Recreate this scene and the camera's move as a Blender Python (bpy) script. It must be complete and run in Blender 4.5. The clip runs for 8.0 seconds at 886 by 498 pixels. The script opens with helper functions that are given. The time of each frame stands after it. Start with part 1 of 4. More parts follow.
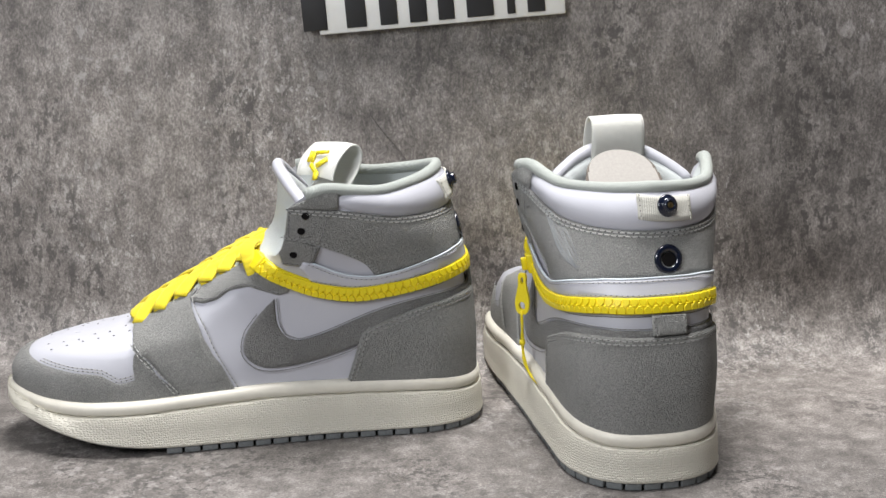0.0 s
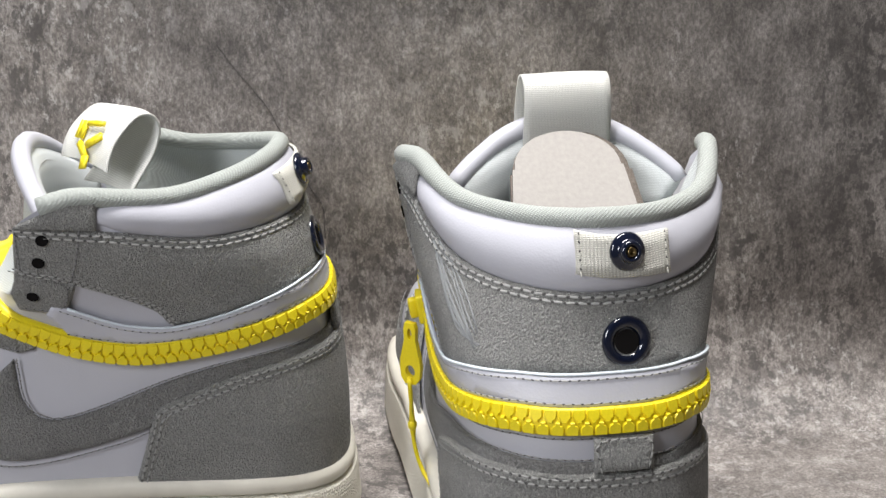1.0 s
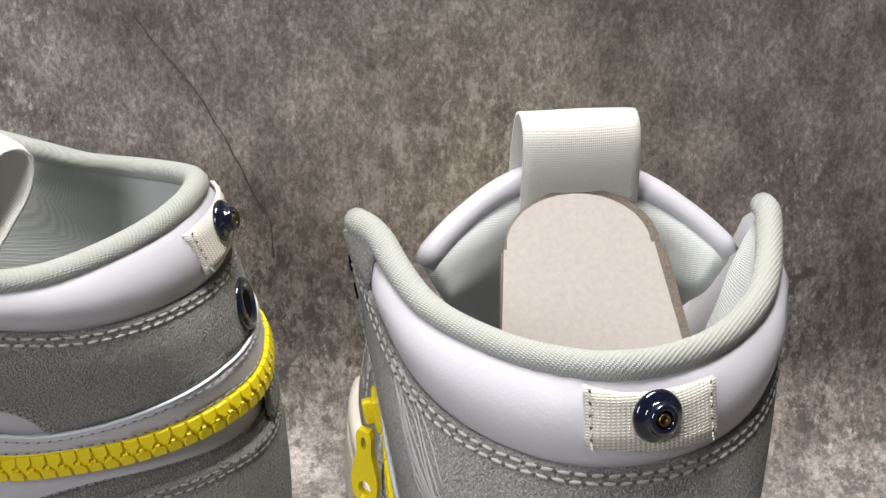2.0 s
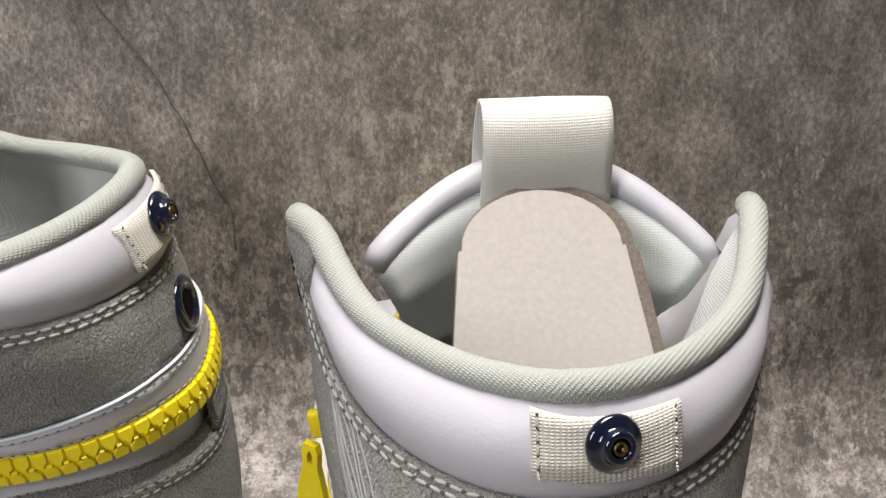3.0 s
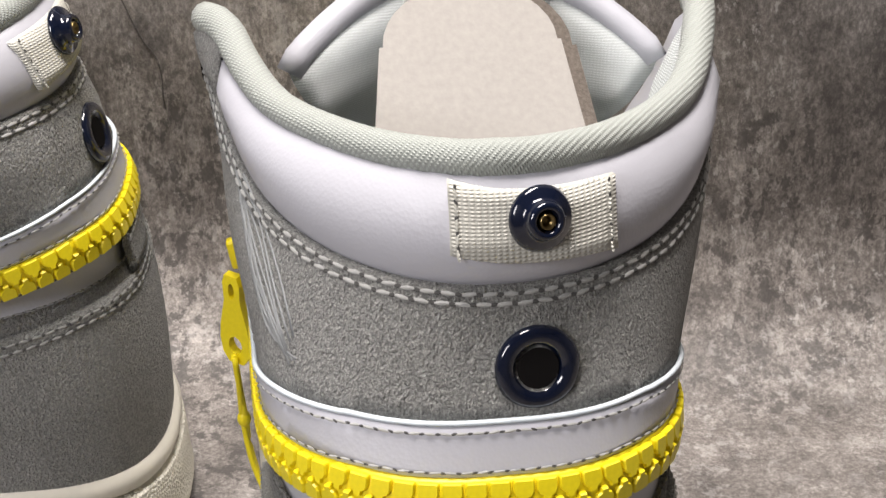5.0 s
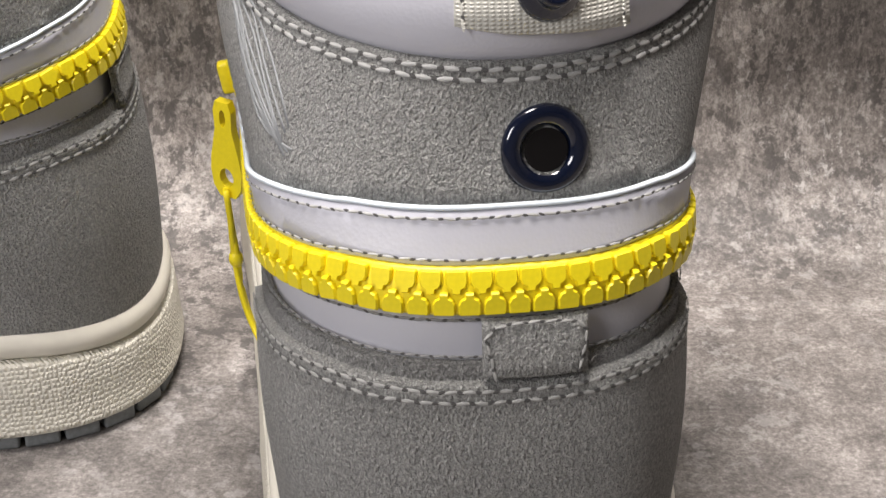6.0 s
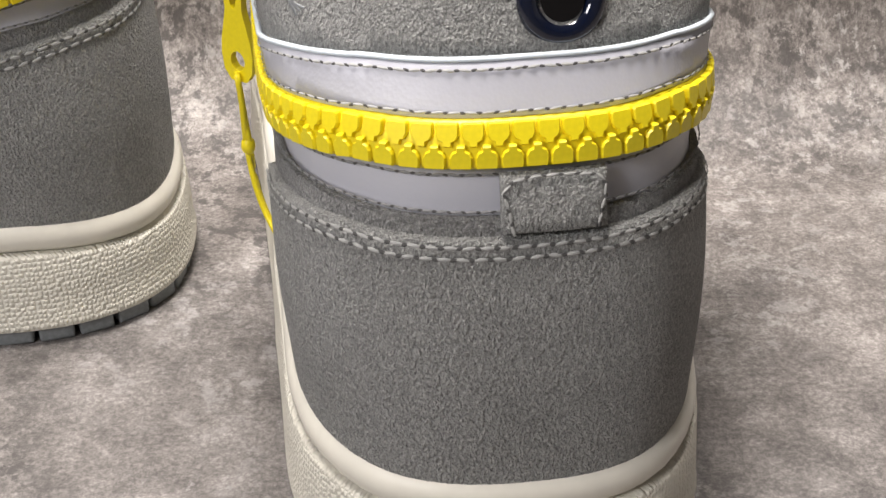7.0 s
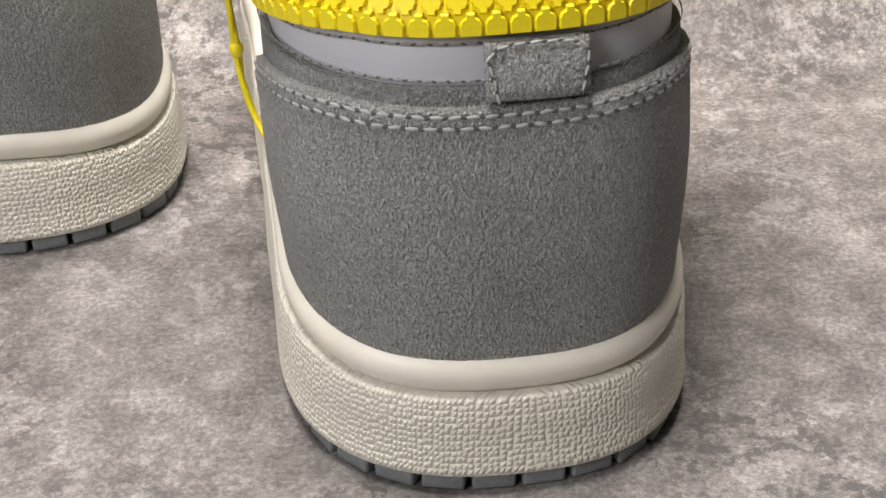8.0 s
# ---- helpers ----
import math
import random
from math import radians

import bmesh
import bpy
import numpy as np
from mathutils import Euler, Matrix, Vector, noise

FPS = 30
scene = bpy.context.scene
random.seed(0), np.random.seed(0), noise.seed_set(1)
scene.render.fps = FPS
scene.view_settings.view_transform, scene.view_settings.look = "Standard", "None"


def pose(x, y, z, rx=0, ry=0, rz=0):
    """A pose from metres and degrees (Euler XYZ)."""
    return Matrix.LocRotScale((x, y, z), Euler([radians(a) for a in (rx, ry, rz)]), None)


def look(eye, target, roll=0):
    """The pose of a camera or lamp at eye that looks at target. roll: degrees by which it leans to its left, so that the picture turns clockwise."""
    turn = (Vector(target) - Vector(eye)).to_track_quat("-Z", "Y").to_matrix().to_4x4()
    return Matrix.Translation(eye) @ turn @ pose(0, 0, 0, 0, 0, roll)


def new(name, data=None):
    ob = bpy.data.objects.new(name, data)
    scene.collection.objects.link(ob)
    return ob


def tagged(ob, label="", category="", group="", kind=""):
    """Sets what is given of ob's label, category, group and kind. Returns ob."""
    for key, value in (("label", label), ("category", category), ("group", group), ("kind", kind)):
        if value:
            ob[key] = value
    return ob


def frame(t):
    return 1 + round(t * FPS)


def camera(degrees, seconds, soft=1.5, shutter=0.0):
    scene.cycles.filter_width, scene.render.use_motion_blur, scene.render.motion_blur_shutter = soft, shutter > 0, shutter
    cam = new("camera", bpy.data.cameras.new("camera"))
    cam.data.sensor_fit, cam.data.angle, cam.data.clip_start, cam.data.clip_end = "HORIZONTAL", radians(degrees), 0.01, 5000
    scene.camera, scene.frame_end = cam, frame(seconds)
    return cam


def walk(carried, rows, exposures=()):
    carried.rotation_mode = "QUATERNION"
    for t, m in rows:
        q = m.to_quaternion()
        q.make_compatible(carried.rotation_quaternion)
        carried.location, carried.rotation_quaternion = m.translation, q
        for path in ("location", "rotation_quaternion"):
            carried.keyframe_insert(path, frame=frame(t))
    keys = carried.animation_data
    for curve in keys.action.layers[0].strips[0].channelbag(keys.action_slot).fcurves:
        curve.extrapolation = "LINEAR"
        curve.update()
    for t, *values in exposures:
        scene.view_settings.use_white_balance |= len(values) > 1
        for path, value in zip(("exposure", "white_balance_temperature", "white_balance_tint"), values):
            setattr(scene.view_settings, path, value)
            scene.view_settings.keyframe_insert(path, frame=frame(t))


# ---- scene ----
cam = camera(32.0, 8.0)
PATH = [
    (0, (-0.2160, -0.8803, 0.3902), (-0.1284, 0.0827, 0.1353), -1.02),
    (0.5, (-0.1504, -0.6677, 0.3656), (-0.0855, 0.2865, 0.0735), -1.25),
    (1, (-0.0832, -0.4903, 0.3710), (-0.0442, 0.4434, 0.0150), -0.72),
    (1.5, (-0.0540, -0.3720, 0.3763), (-0.0426, 0.5381, -0.0379), -0.23),
    (1.7, (-0.0662, -0.3400, 0.3938), (-0.0303, 0.5517, -0.0573), 0.48),
    (2.8, (-0.0396, -0.2658, 0.3746), (-0.0330, 0.6179, -0.0934), 0.69),
    (3, (-0.0385, -0.2650, 0.3751), (-0.0279, 0.6174, -0.0954), 0.76),
    (3.5, (-0.0324, -0.2582, 0.3662), (-0.0221, 0.6205, -0.1111), 0.42),
    (4, (-0.0271, -0.2562, 0.3585), (-0.0145, 0.6193, -0.1246), 0.15),
    (4.2, (-0.0235, -0.2542, 0.3587), (-0.0136, 0.6119, -0.1411), 0.00),
    (5.3, (-0.0220, -0.2612, 0.3070), (0.0014, 0.6129, -0.1783), -0.20),
    (5.5, (-0.0232, -0.2635, 0.3009), (0.0016, 0.6075, -0.1898), -0.03),
    (6, (-0.0254, -0.2637, 0.2792), (0.0008, 0.6015, -0.2214), -0.10),
    (6.5, (-0.0255, -0.2645, 0.2668), (-0.0035, 0.5928, -0.2474), -0.71),
    (7, (-0.0274, -0.2713, 0.2587), (-0.0077, 0.5814, -0.2633), -1.08),
    (7.5, (-0.0284, -0.2792, 0.2487), (-0.0077, 0.5704, -0.2783), -1.45),
    (8, (-0.0266, -0.2861, 0.2411), (-0.0045, 0.5599, -0.2917), -1.89),
]
walk(cam, [(t, look(eye, target, roll)) for t, eye, target, roll in PATH],
     [(0.0, -0.10, 6400, 11), (1.0, -0.15, 6450, 12), (3.0, -0.29, 6850, 14), (4.2, -0.30, 6850, 14), (5.5, -0.11, 6750, 15), (8.0, 0.05, 6750, 14)])

# ---- world, lamps, exposure ----
world = bpy.data.worlds.new("room_light")
scene.world = world
world.use_nodes = True
world.node_tree.nodes["Background"].inputs[0].default_value = (0.95, 0.97, 1.0, 1)
world.node_tree.nodes["Background"].inputs[1].default_value = 0.09
scene.view_settings.exposure = 0.0


def lamp(name, eye, target, sx, sy, watts, colour):
    data = bpy.data.lights.new(name, "AREA")
    data.shape, data.size, data.size_y, data.energy, data.color = "RECTANGLE", sx, sy, watts, colour
    ob = new(name, data)
    ob.matrix_world = look(eye, target)
    return ob


lamp("ceiling_lamp", (-0.05, 0.22, 1.40), (0.02, 0.17, 0.0), 0.8, 0.35, 43.0, (1.0, 0.98, 0.95))
lamp("side_lamp", (-0.66, -0.64, 0.68), (0.0, 0.05, 0.1), 0.3, 0.4, 7.2, (0.95, 0.97, 1.0))


# ---- materials ----
def material(name):
    m = bpy.data.materials.new(name)
    m.use_nodes = True
    t = m.node_tree
    return m, t, t.nodes, t.links, t.nodes["Principled BSDF"]


def coords(nodes, links, scale=(1, 1, 1)):
    c = nodes.new("ShaderNodeTexCoord")
    mp = nodes.new("ShaderNodeMapping")
    mp.inputs["Scale"].default_value = scale
    links.new(c.outputs["Object"], mp.inputs["Vector"])
    return mp.outputs["Vector"]


def noise_node(nodes, links, vec, scale, detail=4.0, rough=0.55):
    n = nodes.new("ShaderNodeTexNoise")
    n.inputs["Scale"].default_value, n.inputs["Detail"].default_value, n.inputs["Roughness"].default_value = scale, detail, rough
    links.new(vec, n.inputs["Vector"])
    return n.outputs["Fac"]


def ramp(nodes, links, fac, stops):
    r = nodes.new("ShaderNodeValToRGB")
    e = r.color_ramp.elements
    while len(e) < len(stops):
        e.new(0.5)
    for el, (p, c) in zip(e, stops):
        el.position, el.color = p, (*c, 1)
    links.new(fac, r.inputs["Fac"])
    return r.outputs["Color"]


def mixed(nodes, links, fac, a, b, mode="MIX"):
    n = nodes.new("ShaderNodeMix")
    n.data_type, n.blend_type = "RGBA", mode
    for sock, v in ((n.inputs[0], fac), (n.inputs[6], a), (n.inputs[7], b)):
        if isinstance(v, (int, float)):
            sock.default_value = v
        elif isinstance(v, tuple):
            sock.default_value = (*v, 1)
        else:
            links.new(v, sock)
    return n.outputs[2]


def bump(nodes, links, height, strength, distance, bsdf, before=None):
    b = nodes.new("ShaderNodeBump")
    b.inputs["Strength"].default_value, b.inputs["Distance"].default_value = strength, distance
    links.new(height, b.inputs["Height"])
    if before is not None:
        links.new(before, b.inputs["Normal"])
    links.new(b.outputs["Normal"], bsdf.inputs["Normal"])
    return b.outputs["Normal"]


def plain(name, colour, rough=0.5, metal=0.0, vary=0.12, scale=300.0, relief=0.0003, strength=0.25, coat=0.0, sheen=0.0):
    m, t, nodes, links, b = material(name)
    v = coords(nodes, links)
    n1, n2 = noise_node(nodes, links, v, scale), noise_node(nodes, links, v, scale * 0.06)
    dark = tuple(c * (1 - vary) for c in colour)
    light = tuple(min(1, c * (1 + vary * 0.5)) for c in colour)
    c1 = ramp(nodes, links, n1, [(0.3, dark), (0.7, light)])
    c2 = ramp(nodes, links, n2, [(0.3, (1 - vary * 0.7,) * 3), (0.7, (1, 1, 1))])
    links.new(mixed(nodes, links, 1.0, c1, c2, "MULTIPLY"), b.inputs["Base Color"])
    b.inputs["Roughness"].default_value, b.inputs["Metallic"].default_value = rough, metal
    b.inputs["Coat Weight"].default_value, b.inputs["Sheen Weight"].default_value = coat, sheen
    bump(nodes, links, n1, strength, relief, b)
    return m


def suede(name, colour):
    """Short nap: fine fibre speckle, brushed patches and a soft sheen."""
    m, t, nodes, links, b = material(name)
    v = coords(nodes, links)
    vs = coords(nodes, links, (1.0, 1.0, 0.7))
    fib = noise_node(nodes, links, vs, 2300.0, 3.0, 0.75)
    nap = noise_node(nodes, links, vs, 1250.0, 3.0, 0.65)
    mid = noise_node(nodes, links, v, 420.0, 3.0)
    big = noise_node(nodes, links, v, 28.0, 3.0)
    c1 = ramp(nodes, links, fib, [(0.36, tuple(c * 0.66 for c in colour)), (0.50, colour), (0.62, tuple(min(1, c * 1.45) for c in colour))])
    c2 = ramp(nodes, links, big, [(0.3, (0.86, 0.86, 0.85)), (0.7, (1.06, 1.06, 1.06))])
    tips = ramp(nodes, links, nap, [(0.40, (0.80, 0.80, 0.80)), (0.60, (1.18, 1.18, 1.18))])
    col = mixed(nodes, links, 1.0, mixed(nodes, links, 1.0, c1, c2, "MULTIPLY"), tips, "MULTIPLY")
    links.new(col, b.inputs["Base Color"])
    b.inputs["Roughness"].default_value = 0.78
    b.inputs["Sheen Weight"].default_value, b.inputs["Sheen Roughness"].default_value = 0.25, 0.45
    n1 = bump(nodes, links, nap, 1.0, 0.0045, b)
    bump(nodes, links, mid, 0.5, 0.0010, b, n1)
    return m


def leather(name, colour):
    """Smooth tumbled leather with a fine grain."""
    m, t, nodes, links, b = material(name)
    v = coords(nodes, links)
    vo = nodes.new("ShaderNodeTexVoronoi")
    vo.inputs["Scale"].default_value = 1100.0
    links.new(v, vo.inputs["Vector"])
    cr = noise_node(nodes, links, v, 160.0, 4.0)
    big = noise_node(nodes, links, v, 22.0, 3.0)
    c = ramp(nodes, links, big, [(0.3, tuple(x * 0.94 for x in colour)), (0.7, colour)])
    links.new(c, b.inputs["Base Color"])
    links.new(ramp(nodes, links, cr, [(0.3, (0.38,) * 3), (0.7, (0.55,) * 3)]), b.inputs["Roughness"])
    n1 = bump(nodes, links, vo.outputs["Distance"], 0.18, 0.0002, b)
    bump(nodes, links, cr, 0.16, 0.0006, b, n1)
    return m


def pebbled(name, colour):
    """Rubber with a moulded grain of small raised cells."""
    m, t, nodes, links, b = material(name)
    v = coords(nodes, links)
    up = nodes.new("ShaderNodeSeparateXYZ")
    links.new(v, up.inputs[0])
    across = nodes.new("ShaderNodeMath")
    across.operation = "ABSOLUTE"
    links.new(up.outputs["X"], across.inputs[0])
    run = nodes.new("ShaderNodeMath")
    links.new(across.outputs[0], run.inputs[0])
    links.new(up.outputs["Y"], run.inputs[1])
    flat = nodes.new("ShaderNodeCombineXYZ")
    links.new(run.outputs[0], flat.inputs["X"])
    links.new(up.outputs["Z"], flat.inputs["Y"])
    vo = nodes.new("ShaderNodeTexVoronoi")
    vo.voronoi_dimensions, vo.distance = "2D", "CHEBYCHEV"
    vo.inputs["Scale"].default_value, vo.inputs["Randomness"].default_value = 620.0, 0.5
    links.new(flat.outputs[0], vo.inputs["Vector"])
    big = noise_node(nodes, links, v, 30.0, 4.0)
    links.new(ramp(nodes, links, big, [(0.3, tuple(x * 0.9 for x in colour)), (0.7, colour)]), b.inputs["Base Color"])
    b.inputs["Roughness"].default_value = 0.5
    inv = nodes.new("ShaderNodeMath")
    inv.operation = "SUBTRACT"
    inv.inputs[0].default_value = 1.0
    links.new(vo.outputs["Distance"], inv.inputs[1])
    bump(nodes, links, inv.outputs[0], 0.9, 0.0010, b)
    return m


def woven(name, colour, scale, direction="X", relief=0.0004, slant=0.0, cross=0.55):
    """Ribbed cloth: bands of yarn crossed by finer threads."""
    m, t, nodes, links, b = material(name)
    c = nodes.new("ShaderNodeTexCoord")
    mp = nodes.new("ShaderNodeMapping")
    mp.inputs["Rotation"].default_value = (slant, slant, 0)
    links.new(c.outputs["Object"], mp.inputs["Vector"])
    v = mp.outputs["Vector"]
    w = []
    for d, s in ((direction, scale), ("Z" if direction != "Z" else "X", scale * cross)):
        n = nodes.new("ShaderNodeTexWave")
        n.bands_direction = d
        n.inputs["Scale"].default_value, n.inputs["Distortion"].default_value = s, 0.6
        links.new(v, n.inputs["Vector"])
        w.append(n.outputs["Fac"])
    mul = nodes.new("ShaderNodeMath")
    mul.operation = "MULTIPLY"
    links.new(w[0], mul.inputs[0])
    links.new(w[1], mul.inputs[1])
    links.new(ramp(nodes, links, mul.outputs[0], [(0.0, tuple(x * 0.78 for x in colour)), (0.6, colour)]), b.inputs["Base Color"])
    b.inputs["Roughness"].default_value = 0.75
    b.inputs["Sheen Weight"].default_value = 0.15
    bump(nodes, links, mul.outputs[0], 0.6, relief, b)
    return m


def concrete(name):
    """Printed concrete sheet: clouds of grey-brown, pale worn flecks, dark pits and long scratches."""
    m, t, nodes, links, b = material(name)
    v = coords(nodes, links)
    vs = coords(nodes, links, (1.0, 1.0, 0.6))
    cloud = noise_node(nodes, links, v, 9.0, 5.0, 0.6)
    mott = noise_node(nodes, links, vs, 55.0, 9.0, 0.70)
    fine = noise_node(nodes, links, vs, 620.0, 5.0, 0.85)
    base = ramp(nodes, links, mott, [(0.34, (0.088, 0.081, 0.077)), (0.50, (0.158, 0.147, 0.139)), (0.66, (0.245, 0.231, 0.221))])
    tone = ramp(nodes, links, cloud, [(0.32, (0.80, 0.79, 0.78)), (0.68, (1.12, 1.11, 1.11))])
    col = mixed(nodes, links, 1.0, base, tone, "MULTIPLY")
    grit = ramp(nodes, links, fine, [(0.38, (0.45, 0.445, 0.44)), (0.51, (1.0, 0.99, 0.98)), (0.63, (1.75, 1.74, 1.73))])
    col = mixed(nodes, links, 0.8, col, grit, "MULTIPLY")

    def flecks(scale, lo, hi, patch_scale, plo, phi, seed, strength, colour, under):
        """Crisp-edged marks, gathered in patches."""
        off = nodes.new("ShaderNodeVectorMath")
        off.inputs[1].default_value = (seed, seed * 0.7, seed * 1.3)
        links.new(vs, off.inputs[0])
        f1 = ramp(nodes, links, noise_node(nodes, links, off.outputs[0], scale, 9.0, 0.74), [(lo, (0, 0, 0)), (hi, (1, 1, 1))])
        f2 = ramp(nodes, links, noise_node(nodes, links, off.outputs[0], patch_scale, 3.0), [(plo, (0, 0, 0)), (phi, (1, 1, 1))])
        k = nodes.new("ShaderNodeMath")
        k.operation = "MULTIPLY"
        k.inputs[1].default_value = strength
        links.new(mixed(nodes, links, 1.0, f1, f2, "MULTIPLY"), k.inputs[0])
        return mixed(nodes, links, k.outputs[0], under, colour)

    col = flecks(120.0, 0.535, 0.585, 6.5, 0.46, 0.58, 3.1, 0.32, (0.44, 0.425, 0.415), col)
    col = flecks(230.0, 0.57, 0.61, 12.0, 0.50, 0.62, 7.7, 0.45, (0.50, 0.485, 0.475), col)
    col = flecks(160.0, 0.515, 0.56, 8.0, 0.46, 0.58, 12.3, 0.80, (0.05, 0.046, 0.044), col)
    col = flecks(35.0, 0.56, 0.66, 5.0, 0.45, 0.60, 21.0, 0.45, (0.11, 0.10, 0.095), col)
    # light pooled along the bend of the sheet, painted in as a paler band
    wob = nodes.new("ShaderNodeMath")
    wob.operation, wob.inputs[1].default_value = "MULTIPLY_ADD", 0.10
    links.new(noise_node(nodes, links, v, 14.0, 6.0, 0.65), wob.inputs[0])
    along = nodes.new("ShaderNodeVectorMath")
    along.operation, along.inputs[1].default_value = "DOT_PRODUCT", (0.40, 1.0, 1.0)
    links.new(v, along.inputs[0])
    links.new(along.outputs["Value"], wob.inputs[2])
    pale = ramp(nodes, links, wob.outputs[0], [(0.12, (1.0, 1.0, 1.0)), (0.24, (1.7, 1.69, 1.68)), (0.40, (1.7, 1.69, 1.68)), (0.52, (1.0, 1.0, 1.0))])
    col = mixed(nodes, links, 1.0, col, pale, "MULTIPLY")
    links.new(col, b.inputs["Base Color"])
    b.inputs["Roughness"].default_value = 0.58
    bump(nodes, links, fine, 0.12, 0.0004, b)
    return m


SUEDE = suede("grey_suede", (0.39, 0.39, 0.373))
SUEDE_DARK = suede("darker_grey_suede", (0.30, 0.297, 0.288))
WHITE = leather("white_leather", (0.52, 0.525, 0.575))
CREAM = plain("cream_rubber", (0.74, 0.71, 0.62), 0.45, vary=0.06, scale=120, relief=0.0003, strength=0.1)
PEBBLE = pebbled("pebbled_cream_rubber", (0.72, 0.69, 0.595))
OUTSOLE = plain("grey_rubber", (0.21, 0.225, 0.23), 0.6, vary=0.2, scale=700, relief=0.0003, strength=0.5)
YELLOW = plain("yellow_plastic", (0.86, 0.70, 0.012), 0.42, vary=0.06, scale=900, relief=0.0001, strength=0.12)
LACE = woven("yellow_lace_cloth", (0.85, 0.69, 0.015), 260.0, "Y", 0.0005, 0.5)
NAVY = plain("navy_enamel", (0.004, 0.007, 0.020), 0.12, vary=0.05, scale=60, strength=0.02, coat=0.8)
BRASS = plain("brass_inside", (0.30, 0.22, 0.10), 0.3, 1.0, scale=200)
HOLE = plain("dark_hole", (0.012, 0.011, 0.011), 0.9, scale=100)
BINDING = woven("grey_green_binding", (0.42, 0.45, 0.42), 520.0, "X", 0.0005, 0.75)
LINING = woven("pale_lining", (0.60, 0.64, 0.63), 950.0, "X", 0.0003)
WEB = woven("cream_webbing", (0.70, 0.69, 0.62), 240.0, "X", 0.0005, cross=1.7)
LOOP = woven("white_loop_webbing", (0.80, 0.80, 0.745), 420.0, "Z", 0.0003, cross=1.2)
TONGUE = woven("white_tongue_cloth", (0.66, 0.70, 0.70), 900.0, "X", 0.0002)
THREAD = plain("pale_thread", (0.47, 0.47, 0.455), 0.6, scale=2500, strength=0.5)
PIT = plain("needle_pit", (0.085, 0.083, 0.08), 0.9, scale=400)
SUEDETHREAD = plain("suede_thread", (0.36, 0.36, 0.345), 0.6, scale=2500, strength=0.5)
DARKTHREAD = plain("grey_thread", (0.26, 0.26, 0.26), 0.7, scale=2500, strength=0.5)
HOLE.node_tree.nodes["Principled BSDF"].inputs["Specular IOR Level"].default_value = 0.0
CARD = plain("grey_cardboard", (0.40, 0.378, 0.352), 0.9, vary=0.08, scale=500, relief=0.0003, strength=0.3)
CARDEDGE = plain("brown_card_edge", (0.20, 0.17, 0.145), 0.95, vary=0.3, scale=900, relief=0.0005, strength=0.7)
EDGEPAINT = plain("pale_blue_edge", (0.68, 0.75, 0.80), 0.5, vary=0.05, scale=500)
EMBROIDERY = plain("grey_embroidery", (0.34, 0.355, 0.36), 0.5, scale=2500, strength=0.4)
BLACK = plain("black_print", (0.02, 0.02, 0.022), 0.5, scale=100)
SIGNWHITE = plain("white_board", (0.78, 0.78, 0.76), 0.5, vary=0.05, scale=80)
CONCRETE = concrete("printed_concrete")
CRACK = plain("dark_crack", (0.11, 0.10, 0.095), 0.7, scale=300)
PAINT = plain("wall_paint", (0.42, 0.41, 0.40), 0.8, vary=0.06, scale=40)
WOOD = plain("table_wood", (0.30, 0.22, 0.14), 0.5, vary=0.25, scale=30)


# ---- mesh helpers ----
def part(name, bm, mat, parent=None, label="", smooth=True):
    me = bpy.data.meshes.new(name)
    for f in bm.faces:
        f.smooth = smooth
    bm.to_mesh(me)
    bm.free()
    for x in (mat if isinstance(mat, (list, tuple)) else [mat]):
        me.materials.append(x)
    ob = new(name, me)
    ob.parent = parent
    return tagged(ob, label) if label else ob


def box(bm, m, sx, sy, sz, bevel=0.0):
    made = bmesh.ops.create_cube(bm, size=1.0, matrix=m @ Matrix.Diagonal((sx, sy, sz, 1)))
    if bevel:
        edges = {e for v in made["verts"] for e in v.link_edges}
        bmesh.ops.bevel(bm, geom=list(edges), offset=bevel, segments=2, affect="EDGES", profile=0.6)


def tube(bm, pts, radius, sides=10, flat=None, up=(0, 0, 1), cap=True):
    """A round or flattened cord along pts; flat gives (half width, half height)."""
    pts = [Vector(p) for p in pts]
    rings = []
    for i, p in enumerate(pts):
        d = (pts[min(i + 1, len(pts) - 1)] - pts[max(i - 1, 0)]).normalized()
        u = Vector(up[i]) if isinstance(up, list) else Vector(up)
        n = (u - d * u.dot(d))
        n = n.normalized() if n.length > 1e-6 else d.orthogonal().normalized()
        s = d.cross(n)
        a, b = flat if flat else (radius[i], radius[i]) if isinstance(radius, list) else (radius, radius)
        ring = []
        for k in range(sides):
            c, sn = math.cos(2 * math.pi * k / sides), math.sin(2 * math.pi * k / sides)
            if flat:
                c, sn = math.copysign(abs(c) ** 0.5, c), math.copysign(abs(sn) ** 0.8, sn)
            ring.append(bm.verts.new(p + s * (a * c) + n * (b * sn)))
        rings.append(ring)
    for r0, r1 in zip(rings, rings[1:]):
        for k in range(sides):
            bm.faces.new((r0[k], r0[(k + 1) % sides], r1[(k + 1) % sides], r1[k]))
    if cap:
        bm.faces.new(list(reversed(rings[0])))
        bm.faces.new(rings[-1])
    bmesh.ops.recalc_face_normals(bm, faces=bm.faces)


